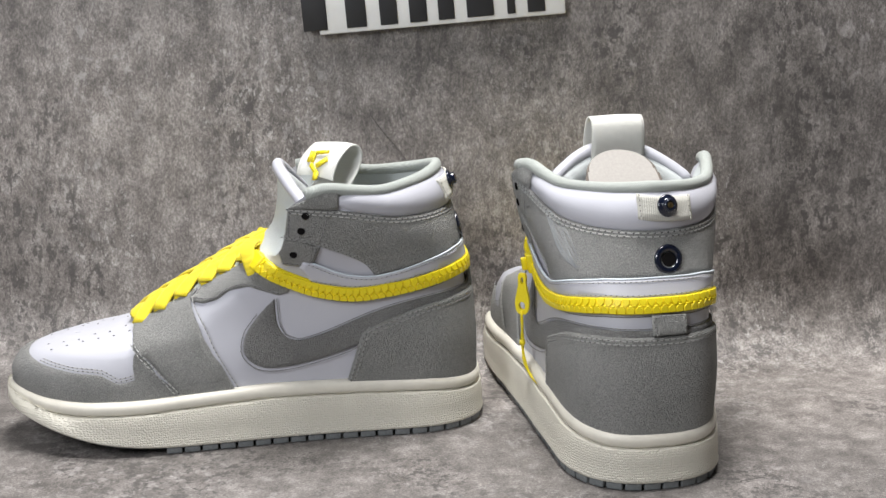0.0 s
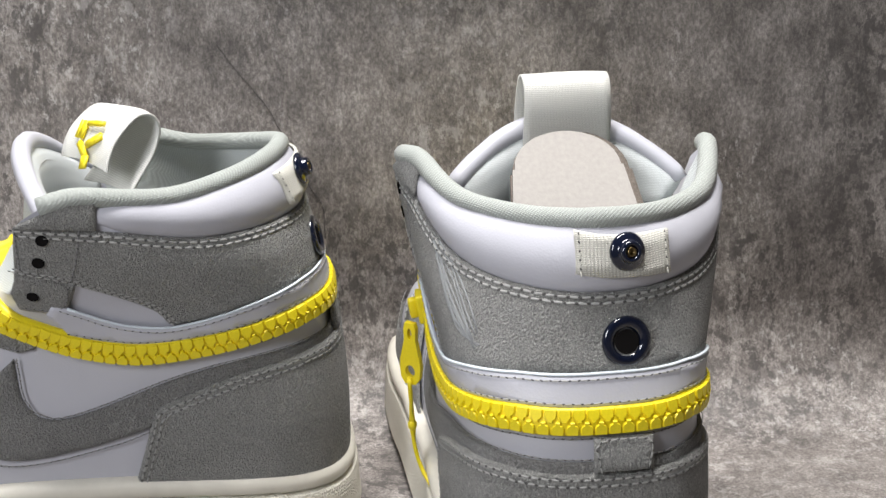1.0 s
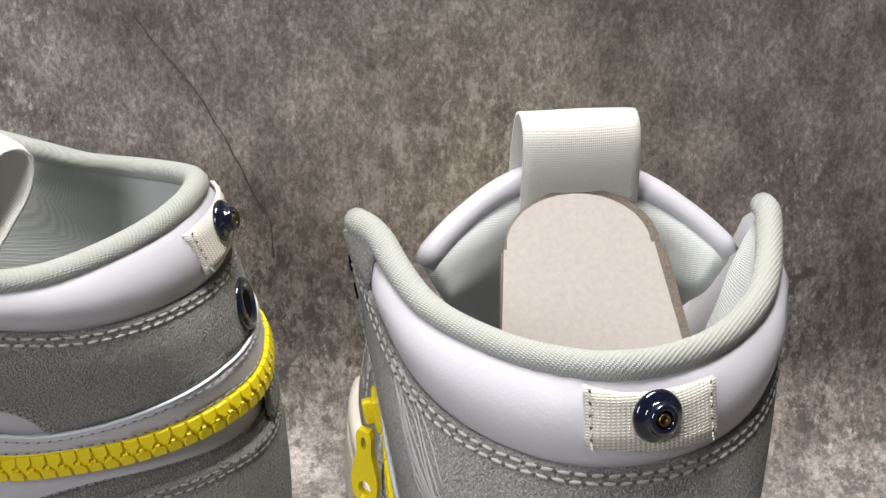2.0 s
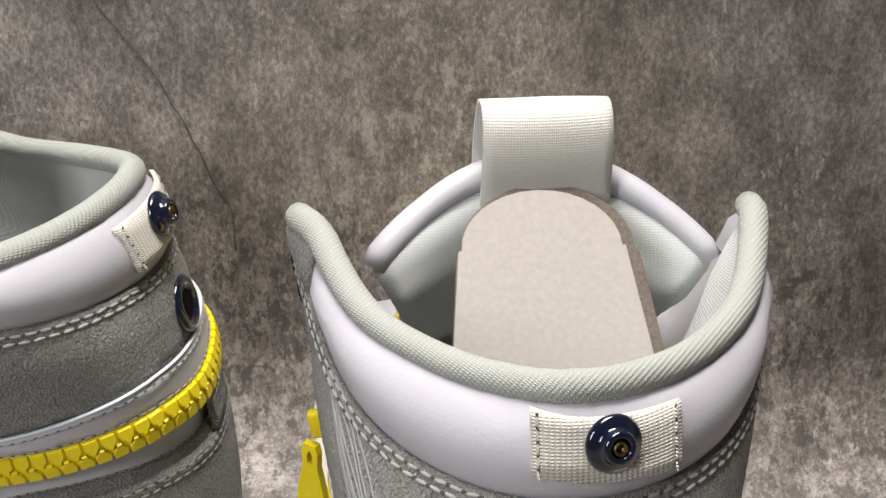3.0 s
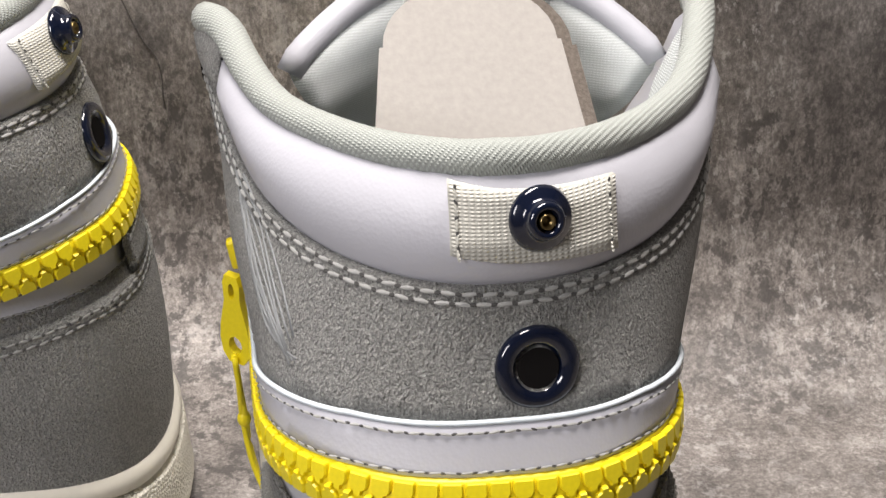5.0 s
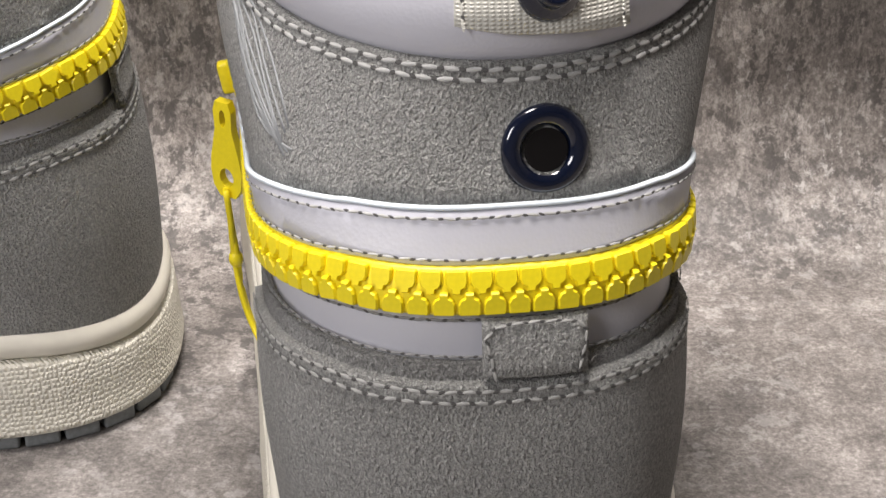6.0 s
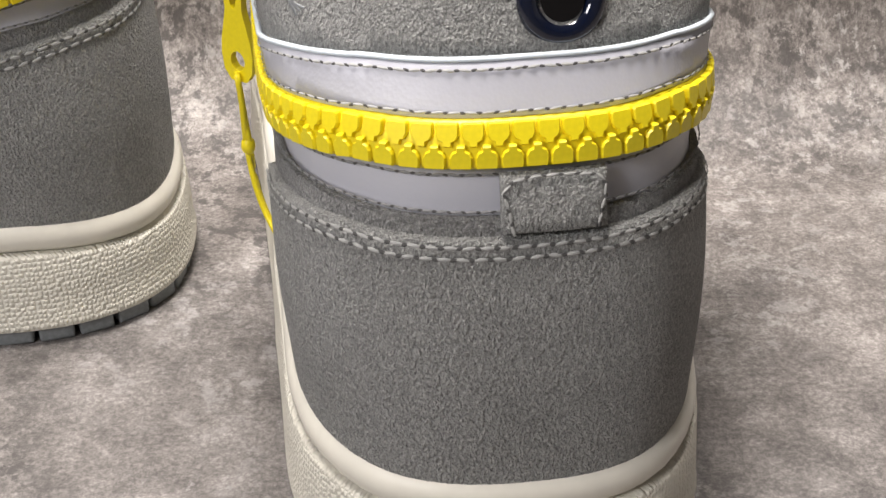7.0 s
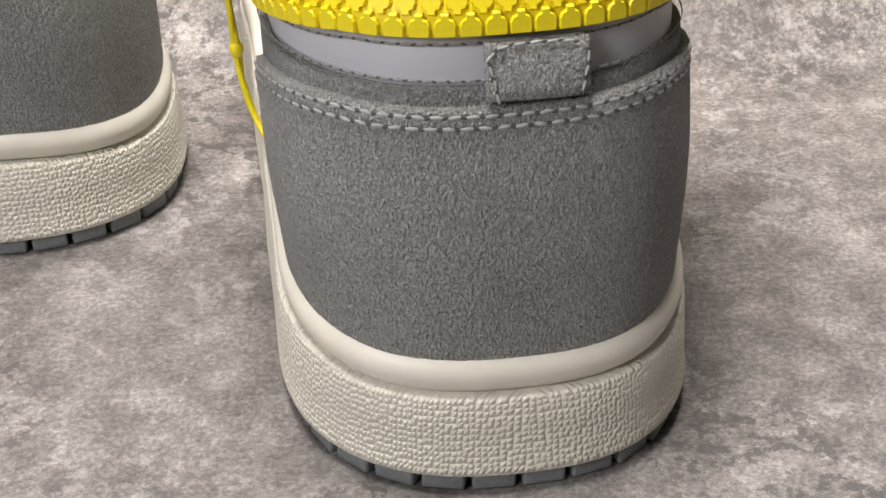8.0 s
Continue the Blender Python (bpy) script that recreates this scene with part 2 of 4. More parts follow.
def lathe(bm, profile, m, steps=32):
    """Turns (radius, height) pairs round the z axis of m."""
    rings = []
    for r, h in profile:
        rings.append([bm.verts.new(m @ Vector((r * math.cos(2 * math.pi * k / steps), r * math.sin(2 * math.pi * k / steps), h))) for k in range(steps)])
    for r0, r1 in zip(rings, rings[1:]):
        for k in range(steps):
            bm.faces.new((r0[k], r0[(k + 1) % steps], r1[(k + 1) % steps], r1[k]))
    bm.faces.new(rings[-1])
    bmesh.ops.recalc_face_normals(bm, faces=bm.faces)


def smooth_line(pts, step=0.003):
    """Catmull-Rom through 2D or 3D points, at about even steps."""
    p = [np.array(q, float) for q in pts]
    p = [2 * p[0] - p[1], *p, 2 * p[-1] - p[-2]]
    out = []
    for i in range(1, len(p) - 2):
        n = max(1, int(np.linalg.norm(p[i + 1] - p[i]) / step))
        for k in range(n):
            t = k / n
            out.append(0.5 * (2 * p[i] + (p[i + 1] - p[i - 1]) * t + (2 * p[i - 1] - 5 * p[i] + 4 * p[i + 1] - p[i + 2]) * t * t
                              + (3 * p[i] - p[i - 1] - 3 * p[i + 1] + p[i + 2]) * t ** 3))
    out.append(p[-2])
    return out


# ---- the last: outline of the shoe at each height ----
LEVELS = [0.0, 0.03, 0.05, 0.07, 0.09, 0.12, 0.16, 0.20]
STATIONS = [0.0, 0.04, 0.08, 0.12, 0.16, 0.20, 0.24, 0.28, 0.33]
WIDTH = np.array([
    [0.041, 0.042, 0.041, 0.041, 0.044, 0.048, 0.050, 0.046, 0.034],
    [0.0395, 0.0405, 0.0405, 0.0415, 0.045, 0.049, 0.051, 0.047, 0.036],
    [0.0415, 0.0425, 0.042, 0.0425, 0.046, 0.049, 0.050, 0.046, 0.037],
    [0.042, 0.044, 0.044, 0.043, 0.043, 0.044, 0.043, 0.040, 0.034],
    [0.040, 0.042, 0.043, 0.042, 0.040, 0.037, 0.034, 0.032, 0.030],
    [0.041, 0.0445, 0.0465, 0.045, 0.041, 0.034, 0.030, 0.030, 0.030],
    [0.053, 0.0585, 0.0625, 0.063, 0.056, 0.040, 0.030, 0.030, 0.030],
    [0.057, 0.063, 0.0685, 0.0725, 0.068, 0.050, 0.030, 0.030, 0.030]])
BACK = ([0.0, 0.03, 0.05, 0.07, 0.09, 0.105, 0.12, 0.145, 0.17, 0.185, 0.21],
        [-0.0030, -0.0030, -0.0034, -0.0030, -0.0008, 0.0015, 0.0055, 0.0125, 0.0190, 0.0235, 0.0295])
FRONT = ([0.0, 0.03, 0.04, 0.05, 0.058, 0.064, 0.068, 0.071, 0.076, 0.085, 0.10, 0.115, 0.128, 0.137, 0.15, 0.17, 0.21],
         [0.300, 0.309, 0.313, 0.313, 0.308, 0.298, 0.280, 0.260, 0.235, 0.219, 0.198, 0.180, 0.162, 0.148, 0.144, 0.142, 0.138])
STRETCH = ([0.0, 0.056, 0.064, 0.068, 0.071, 0.076, 0.085, 0.1, 0.3], [0.0, 0.056, 0.068, 0.088, 0.108, 0.133, 0.151, 0.172, 0.372])
RINGS = {}


def ring(z):
    key = round(z, 4)
    if key not in RINGS:
        near = key + np.linspace(-0.013, 0.013, 9)
        yb, yf = np.interp(near, *BACK).mean(), np.interp(key, *FRONT)
        s = np.linspace(0, 1, 220)
        y = yb + (yf - yb) * (1 - np.cos(math.pi * s)) / 2
        row = np.array([np.interp(near, LEVELS, WIDTH[:, j]).mean() for j in range(len(STATIONS))])
        w = np.interp(y, STATIONS, row)
        w = np.convolve(np.pad(w, 12, mode="edge"), np.ones(25) / 25, "valid")
        rh = np.interp(key, [0.0, 0.09, 0.13, 0.16, 0.195], [0.050, 0.050, 0.058, 0.080, 0.110])
        rt = np.interp(key, [0.0, 0.06, 0.076, 0.13, 0.14, 0.2], [0.075, 0.075, 0.05, 0.035, 0.012, 0.01])
        ph = np.interp(key, [0.0, 0.12, 0.16, 0.195], [2.55, 2.55, 2.15, 1.8])
        th, tt = np.clip((y - yb) / rh, 0, 1), np.clip((yf - y) / rt, 0, 1)
        m = w * (1 - (1 - th) ** ph) ** (1 / ph) * (1 - (1 - tt) ** 2.1) ** (1 / 2.1)
        a = np.concatenate([[0], np.cumsum(np.hypot(np.diff(m), np.diff(y)))])
        RINGS[key] = (a, m, y)
    return RINGS[key]


def at_y(y, z):
    """Length along the outline from the heel's middle to station y; stations lean forward with the heel."""
    a, m, yy = ring(z)
    y += float(np.interp(z, [0.115, 0.145, 0.17, 0.185, 0.21], [0.0, 0.0045, 0.0100, 0.0125, 0.0145])) * max(0.0, 1.0 - y / 0.11)
    return float(np.interp(y, yy, a))


def throat(z):
    """Where the upper ends in front: closed over the toes, open above."""
    a, m, y = ring(z)
    if z <= 0.0775:
        return float(a[-1])
    if z >= 0.137:
        return float(np.interp(np.interp(z, [0.137, 0.155, 0.180, 0.190], [0.137, 0.133, 0.130, 0.118]), y, a))
    want = np.interp(z, [0.0775, 0.082, 0.10, 0.137], [0.0, 0.016, 0.021, 0.030])
    k = len(m) - 1
    while k > 110 and m[k] < want:
        k -= 1
    return float(a[k])


def outer(y, z):
    """The outer side of the heel is a little fuller than the inner."""
    return 1.0 + float(np.interp(z, [0.0, 0.09, 0.12, 0.16, 0.2], [0.14, 0.14, 0.09, -0.09, -0.18]) * np.interp(y, [0.0, 0.10, 0.19], [1.0, 1.0, 0.0]))


def spot(a, z, lift=0.0):
    """Point and outward normal of the upper at outline length a (minus: outer side) and height z."""
    def p(a, z):
        ra, rm, ry = ring(z)
        q = abs(a)
        x, y = float(np.interp(q, ra, rm)), float(np.interp(q, ra, ry))
        return Vector((x if a > 0 else -x * outer(y, z), y, z))
    e = 0.0012
    lim = ring(z)[0][-1]
    a0, a1 = max(-lim, a - e), min(lim, a + e)
    da, dz = p(a1, z) - p(a0, z), p(a, z + e) - p(a, z - e)
    n = da.cross(dz)
    n = n.normalized() if n.length > 1e-12 else Vector((0, 0, 1))
    q = p(a, z)
    if n.dot(Vector((q.x, q.y - 0.07 if q.y < 0.14 else (q.y - 0.2) * 0.2, 0.02))) < 0:
        n = -n
    return q + n * lift, n


def to_w(z):
    return float(np.interp(z, *STRETCH))


def to_z(w):
    return float(np.interp(w, STRETCH[1], STRETCH[0]))


def side(pts, sign=1):
    """(station, height) pairs into (length, height) pairs on one side."""
    return [(sign * min(at_y(y, z), throat(z)), z) for y, z in pts]


def inside(poly, x, y):
    hit = False
    for (x0, y0), (x1, y1) in zip(poly, poly[1:] + poly[:1]):
        if (y0 > y) != (y1 > y) and x < (x1 - x0) * (y - y0) / (y1 - y0) + x0:
            hit = not hit
    return hit


def sheet(bm, poly, sgn, level, thick, grid=0.004, rim=0.0009, puff=0.0):
    """A piece of the upper cut to poly (length, height), lying at level above the last, thick, with a rolled edge."""
    from mathutils.geometry import delaunay_2d_cdt
    loop = []
    q = [(a, to_w(z)) for a, z in poly]
    for (x0, y0), (x1, y1) in zip(q, q[1:] + q[:1]):
        n = max(1, math.ceil(math.hypot(x1 - x0, y1 - y0) / 0.003))
        loop += [(x0 + (x1 - x0) * k / n, y0 + (y1 - y0) * k / n) for k in range(n)]
    area = sum(x0 * y1 - x1 * y0 for (x0, y0), (x1, y1) in zip(loop, loop[1:] + loop[:1]))
    if area < 0:
        loop.reverse()
    pts, n = list(loop), len(loop)
    arr = np.array(loop)
    for i in range(n):
        d = arr[(i + 1) % n] - arr[i - 1]
        d /= np.hypot(*d) + 1e-12
        c = arr[i] + np.array((-d[1], d[0])) * rim
        if inside(loop, *c) and np.min(np.hypot(*(arr - c).T)) > rim * 0.7:
            pts.append(tuple(c))
    lo, hi = arr.min(0), arr.max(0)
    gx, gy = np.meshgrid(np.arange(lo[0], hi[0], grid), np.arange(lo[1], hi[1], grid))
    gx = gx + np.where(np.arange(gx.shape[0]) % 2, grid / 2, 0.0)[:, None]
    gx, gy = gx.ravel(), gy.ravel()
    ins, far = np.zeros(len(gx), bool), np.full(len(gx), 1.0)
    for (x0, y0), (x1, y1) in zip(loop, loop[1:] + loop[:1]):
        if y0 != y1:
            ins ^= ((y0 > gy) != (y1 > gy)) & (gx < (x1 - x0) * (gy - y0) / (y1 - y0) + x0)
        far = np.minimum(far, np.hypot(gx - x0, gy - y0))
    pts += [(float(x), float(y)) for x, y, k in zip(gx, gy, ins & (far > grid * 0.55)) if k]
    vs, _, fs, *_ = delaunay_2d_cdt([Vector(p) for p in pts], [], [list(range(n))], 1, 1e-6)
    made, normals = [], []
    for v in vs:
        d = float(np.min(np.hypot(arr[:, 0] - v[0], arr[:, 1] - v[1])))
        up = level if d < rim * 0.35 else level + thick
        if puff:
            up += puff * math.sin(min(1.0, d / 0.011) * math.pi / 2)
        p, nn = spot(v[0], to_z(v[1]), up)
        made.append(bm.verts.new((p.x * sgn, p.y, p.z)))
        normals.append(Vector((nn.x * sgn, nn.y, nn.z)))
    for f in fs:
        a, b, c = (made[i] for i in f)
        if (b.co - a.co).cross(c.co - a.co).dot(normals[f[0]] + normals[f[1]] + normals[f[2]]) < 0:
            b, c = c, b
        try:
            bm.faces.new((a, b, c))
        except ValueError:
            pass


def stitches(bm, line, sgn, lift, pitch=0.0034, long=0.0025, wide=0.00042, shift=0.0):
    """Thread and needle holes along a (length, height) line."""
    pts = [spot(a, z, lift) for a, z in smooth_line(line, 0.002)]
    if shift:
        pts2 = []
        for i, (p, n) in enumerate(pts):
            d = pts[min(i + 1, len(pts) - 1)][0] - pts[max(i - 1, 0)][0]
            pts2.append((p + n.cross(d).normalized() * shift, n))
        pts = pts2
    run, due = 0.0, 0.0
    for (p0, n0), (p1, n1) in zip(pts, pts[1:]):
        d = p1 - p0
        if d.length < 1e-7:
            continue
        while due <= run + d.length:
            c = p0 + d * ((due - run) / d.length)
            t = d.normalized()
            s = n0.cross(t).normalized()
            for off, hl, hw, hh, slot in ((0, long / 2, wide, 0.00045, 0), (pitch / 2, (pitch - long) / 2 + 0.0002, wide * 0.9, 0.00016, 1)):
                o = c + t * off
                tw = s * (0.00022 * random.uniform(-1, 1))
                ends = []
                for e, k in ((-1, 0.55), (0, 1.0), (1, 0.55)):
                    b = o + t * (e * hl) + tw * e
                    ends.append([b - s * hw * k, b + n0 * hh * (0.4 if e else 1.0), b + s * hw * k])
                vv = [[bm.verts.new((v.x * sgn, v.y, v.z)) for v in row] for row in ends]
                for r0, r1 in zip(vv, vv[1:]):
                    for j in range(2):
                        quad = (r0[j], r0[j + 1], r1[j + 1], r1[j])
                        f = bm.faces.new(quad if sgn < 0 else quad[::-1])
                        f.material_index = slot
            due += pitch
        run += d.length


# ---- lines of the pattern (station, height), the same on both sides ----
SOLE_TOP = [(0.0, 0.0350), (0.03, 0.0385), (0.08, 0.040), (0.14, 0.041), (0.2, 0.0385), (0.245, 0.034), (0.29, 0.0265), (0.315, 0.0245)]
COUNTER = [(0.089, 0.034), (0.083, 0.052), (0.079, 0.065), (0.075, 0.0735), (0.060, 0.080), (0.037, 0.088), (0.012, 0.092)]
SWOOSH_TOP = [(0.134, 0.099), (0.1335, 0.088), (0.1325, 0.080), (0.128, 0.0725), (0.121, 0.0695), (0.113, 0.070), (0.098, 0.0745), (0.067, 0.086), (0.036, 0.0935), (0.012, 0.0962)]
SWOOSH_LOW = [(0.037, 0.086), (0.06, 0.078), (0.076, 0.066), (0.091, 0.060), (0.114, 0.054), (0.130, 0.0515), (0.143, 0.052), (0.151, 0.056), (0.156, 0.0635), (0.154, 0.075), (0.146, 0.086)]
ZIP_LOW = [(0.147, 0.125), (0.126, 0.112), (0.108, 0.1025), (0.086, 0.097), (0.067, 0.0975), (0.036, 0.103), (0.012, 0.108)]
ZIP_TOP = [(0.147, 0.134), (0.133, 0.1245), (0.111, 0.113), (0.089, 0.107), (0.074, 0.106), (0.051, 0.1095), (0.028, 0.1155), (0.012, 0.119)]
STRIP_TOP = [(0.112, 0.1325), (0.092, 0.121), (0.073, 0.1165), (0.058, 0.119), (0.035, 0.1265), (0.014, 0.132)]
CUFF_LOW = [(0.070, 0.1175), (0.0755, 0.1265), (0.088, 0.136), (0.110, 0.1475), (0.133, 0.155)]
CUFF_TOP = [(0.130, 0.181), (0.108, 0.178), (0.086, 0.174), (0.056, 0.1665), (0.034, 0.1645), (0.016, 0.1645)]
COLLAR = [(0.119, 0.1885), (0.108, 0.191), (0.098, 0.1905), (0.085, 0.1885), (0.063, 0.186), (0.040, 0.1875), (0.024, 0.1895), (0.014, 0.1915)]
HEEL = dict(counter=0.0925, swoosh=0.0968, zip_low=0.1090, zip_top=0.1195, strip=0.1335, cuff=0.1650, collar=0.1918)


def fine(pts, step=0.004):
    return [tuple(p) for p in smooth_line(pts, step)]


def around(pts, mid):
    """A line from the outer side, over the heel, to the inner side."""
    half = side(fine(pts), 1)
    return [(-a, z) for a, z in half] + [(0.0, mid)] + half[::-1]


def sole_ring(z, grow):
    """Outline of the sole, (m, y), grown outwards."""
    a, m, y = ring(z)
    k = np.unique(np.round(np.interp(np.linspace(0, a[-1], 75), a, np.arange(len(a)))).astype(int))
    half = [(m[i], y[i]) for i in k]
    pts = [Vector((-mm * outer(yy, z), yy)) for mm, yy in half[::-1]] + [Vector((mm, yy)) for mm, yy in half[1:-1]]
    out = []
    for i, p in enumerate(pts):
        d = pts[(i + 1) % len(pts)] - pts[i - 1]
        n = Vector((d.y, -d.x)).normalized()
        out.append(p + n * grow)
    return out


def spring(y):
    """The toe's lift from the ground."""
    return 0.024 * max(0.0, (y - 0.20) / 0.118) ** 2


def layers(bm, rows, sgn, closed=True):
    """Rings of the sole: (height, growth) upwards; the toe springs."""
    rings = []
    for z, g in rows:
        rings.append([bm.verts.new((p.x * sgn, p.y, z(p.y) if callable(z) else z + spring(p.y))) for p in sole_ring(0.034, g)])
    for r0, r1 in zip(rings, rings[1:]):
        for k in range(len(r0)):
            bm.faces.new((r0[k], r0[(k + 1) % len(r0)], r1[(k + 1) % len(r0)], r1[k]))
    if closed:
        bm.faces.new(rings[0])
        bm.faces.new(rings[-1])
    bmesh.ops.recalc_face_normals(bm, faces=bm.faces)


def top_of_sole(y):
    return float(np.interp(y, [p[0] for p in SOLE_TOP], [p[1] for p in SOLE_TOP]))


def tooth_mesh():
    """One moulded zip tooth: a rounded head on a narrower neck."""
    bm = bmesh.new()
    outline = [(-0.0021, -0.0027), (0.0021, -0.0027), (0.0023, -0.0022), (0.0023, -0.0002), (0.0018, 0.0008), (0.0009, 0.0012), (0.0008, 0.0022), (-0.0008, 0.0022), (-0.0009, 0.0012), (-0.0018, 0.0008), (-0.0023, -0.0002), (-0.0023, -0.0022)]
    low = [bm.verts.new((x, y, 0)) for x, y in outline]
    mid = [bm.verts.new((x, y, 0.0009)) for x, y in outline]
    top = [bm.verts.new((x * 0.88, y * 0.90, 0.0014)) for x, y in outline]
    for r0, r1 in ((low, mid), (mid, top)):
        for k in range(len(low)):
            bm.faces.new((r0[k], r0[(k + 1) % len(low)], r1[(k + 1) % len(low)], r1[k]))
    bm.faces.new(top)
    me = bpy.data.meshes.new("zip_tooth")
    bm.to_mesh(me)
    bm.free()
    me.materials.append(YELLOW)
    return me


TOOTH = tooth_mesh()


def frame_at(p, n, t, sgn=1):
    """A pose at p with z along n and x along t."""
    n = n.normalized()
    t = (t - n * t.dot(n)).normalized()
    y = n.cross(t)
    m = Matrix((t, y, n)).transposed().to_4x4()
    m.translation = p
    return m


def flip(v, sgn):
    return Vector((v.x * sgn, v.y, v.z))


SETTLED = ([0.0, 0.0925, 0.107, 0.1455, 0.176, 0.190, 0.215, 0.250], [0.0, 0.0970, 0.1095, 0.1405, 0.1680, 0.1810, 0.2080, 0.243])
FIRM = ("snap_stud", "snap_socket", "socket_hole", "snap_core", "eyelet", "zip_stop", "zip_slider", "zip_tooth")


def settled(p, sgn, sag):
    """Height of a drawn point once the ankle has settled; the outer side of the collar sits lower by sag."""
    out = min(1.0, max(0.0, -p.x * sgn / 0.045)) * min(1.0, max(0.0, (p.z - 0.13) / 0.05))
    return float(np.interp(p.z, *SETTLED)) - sag * out


def leaning(p, lean):
    return lean * min(1.0, max(0.0, (p.z - 0.10) / 0.05))


def settle(ob, sgn, sag, lean):
    """Lets a shoe part sink and lean with the ankle; firm fittings keep their shape and only move."""
    for child in ob.children:
        base = child.name.split(".")[0]
        if base == "zip_tooth":
            child.location.y += leaning(child.location, lean)
            child.location.z = settled(child.location, sgn, sag)
        elif base in FIRM:
            mid = sum((v.co for v in child.data.vertices), Vector()) / len(child.data.vertices)
            child.data.transform(Matrix.Translation((0, leaning(mid, lean), settled(mid, sgn, sag) - mid.z)))
        elif child.type == "MESH":
            for v in child.data.vertices:
                v.co.y += leaning(v.co, lean)
                v.co.z = settled(v.co, sgn, sag)
        settle(child, sgn, sag, lean)


def shoe(place, sgn, label, tongue_turn, tongue_lean, loop_shift, loop_back, sag, lean):
    """A high-top trainer; sgn is 1 where its inner side is at local +x."""
    top = new("high_top_shoe")
    top.empty_display_size = 0.02
    tagged(top, label, "shoe", "pair of shoes")

    def piece(name, polys, mat, level, thick, text="", **kw):
        for p in polys:
            bm = bmesh.new()
            sheet(bm, p, sgn, level, thick, **kw)
            part(name, bm, mat, top, text)

    def seam(name, lines, lift, thread=THREAD, **kw):
        for line, sh in lines:
            bm = bmesh.new()
            stitches(bm, line, sgn, lift, shift=sh, **kw)
            part(name, bm, [thread, PIT], top)

    # --- sole ---
    bm = bmesh.new()
    layers(bm, [(0.0025, -0.004), (0.0025, 0.0030), (0.009, 0.0040), (0.009, -0.004)], sgn)
    part("outsole", bm, OUTSOLE, top, "grey rubber outsole")
    outline = sole_ring(0.034, 0.0056)
    lens = [0.0]
    for p, q in zip(outline, outline[1:] + outline[:1]):
        lens.append(lens[-1] + (q - p).length)
    total, n_lug = lens[-1], 64
    for i in range(n_lug):
        u = total * (i + 0.5) / n_lug
        j = max(k for k in range(len(outline)) if lens[k] <= u)
        p, q = outline[j], outline[(j + 1) % len(outline)]
        c = p.lerp(q, (u - lens[j]) / max(1e-9, (q - p).length))
        if c.y > 0.215:
            continue
        d = (q - p).normalized()
        n = Vector((d.y, -d.x))
        bm = bmesh.new()
        box(bm, Matrix.Identity(4), total / n_lug - 0.0016, 0.008, 0.0072, 0.0009)
        m = frame_at(Vector(((c.x - n.x * 0.0032) * sgn, c.y - n.y * 0.0032, 0.0036)), Vector((0, 0, 1)), Vector((d.x * sgn, d.y, 0)))
        bm.transform(m)
        part("tread_block", bm, OUTSOLE, top)
    bm = bmesh.new()
    layers(bm, [(0.0050, -0.002), (0.0048, 0.0072), (0.0053, 0.0080), (0.0062, 0.0082), (0.0075, 0.0078), (0.017, 0.0074), (lambda y: top_of_sole(y) - 0.0105 + spring(y) * 0.8, 0.0068), (lambda y: top_of_sole(y) - 0.0096 + spring(y) * 0.8, 0.0064), (lambda y: top_of_sole(y) - 0.0092 + spring(y) * 0.8, 0.0050), (lambda y: top_of_sole(y) - 0.0092 + spring(y) * 0.8, -0.006)], sgn)
    part("foxing", bm, PEBBLE, top, "cream rubber sidewall with pebbled grain")
    bm = bmesh.new()
    rows = []
    for k in range(9):
        t = math.pi * k / 8
        rows.append(((lambda y, s=-math.cos(t): top_of_sole(y) + spring(y) * 0.8 - 0.0048 + 0.0048 * s), 0.0010 + 0.0052 * math.sin(t) ** 0.8))
    layers(bm, rows, sgn)
    part("midsole_bead", bm, CREAM, top, "smooth rounded cream edge of the midsole")

    # --- body of the upper ---
    zs = np.linspace(0.026, 0.0775, 22).tolist() + np.linspace(0.081, 0.183, 26).tolist()
    right = [(throat(z), z) for z in zs]
    rim = around(COLLAR, HEEL["collar"])
    poly = [(a, z) for a, z in right] + rim[::-1] + [(-a, z) for a, z in right[::-1]]
    piece("quarter", [poly], WHITE, 0.0, 0.0, "white leather body of the upper", grid=0.0045)

    # toe cap, vamp strap, eyestay
    toe_edge = [(0.2285, 0.050), (0.240, 0.048), (0.250, 0.0535), (0.270, 0.055), (0.290, 0.058)]
    caps = []
    for s in (1, -1):
        p = side([(0.185, 0.028), (0.200, 0.040), (0.214, 0.052), (0.228, 0.066), (0.2295, 0.058)], s)
        p += side(fine(toe_edge), s) + [(s * ring(0.0625)[0][-1], 0.0625), (s * ring(0.05)[0][-1], 0.05), (s * ring(0.028)[0][-1], 0.028)]
        caps.append(p)
    piece("toe_cap", caps, SUEDE, 0.0002, 0.0014, "grey suede toe cap")
    strap = []
    for s in (1, -1):
        strap.append(side([(0.158, 0.030), (0.166, 0.045), (0.177, 0.0635), (0.185, 0.083), (0.189, 0.098)], s) + [(s * throat(z), z) for z in (0.105, 0.098, 0.091, 0.0845, 0.080)]
                     + side([(0.2285, 0.074), (0.227, 0.066), (0.212, 0.052), (0.200, 0.040), (0.190, 0.030)], s))
    piece("vamp_strap", strap, SUEDE, 0.0012, 0.0013, "grey suede strap beside the laces")
    stay = []
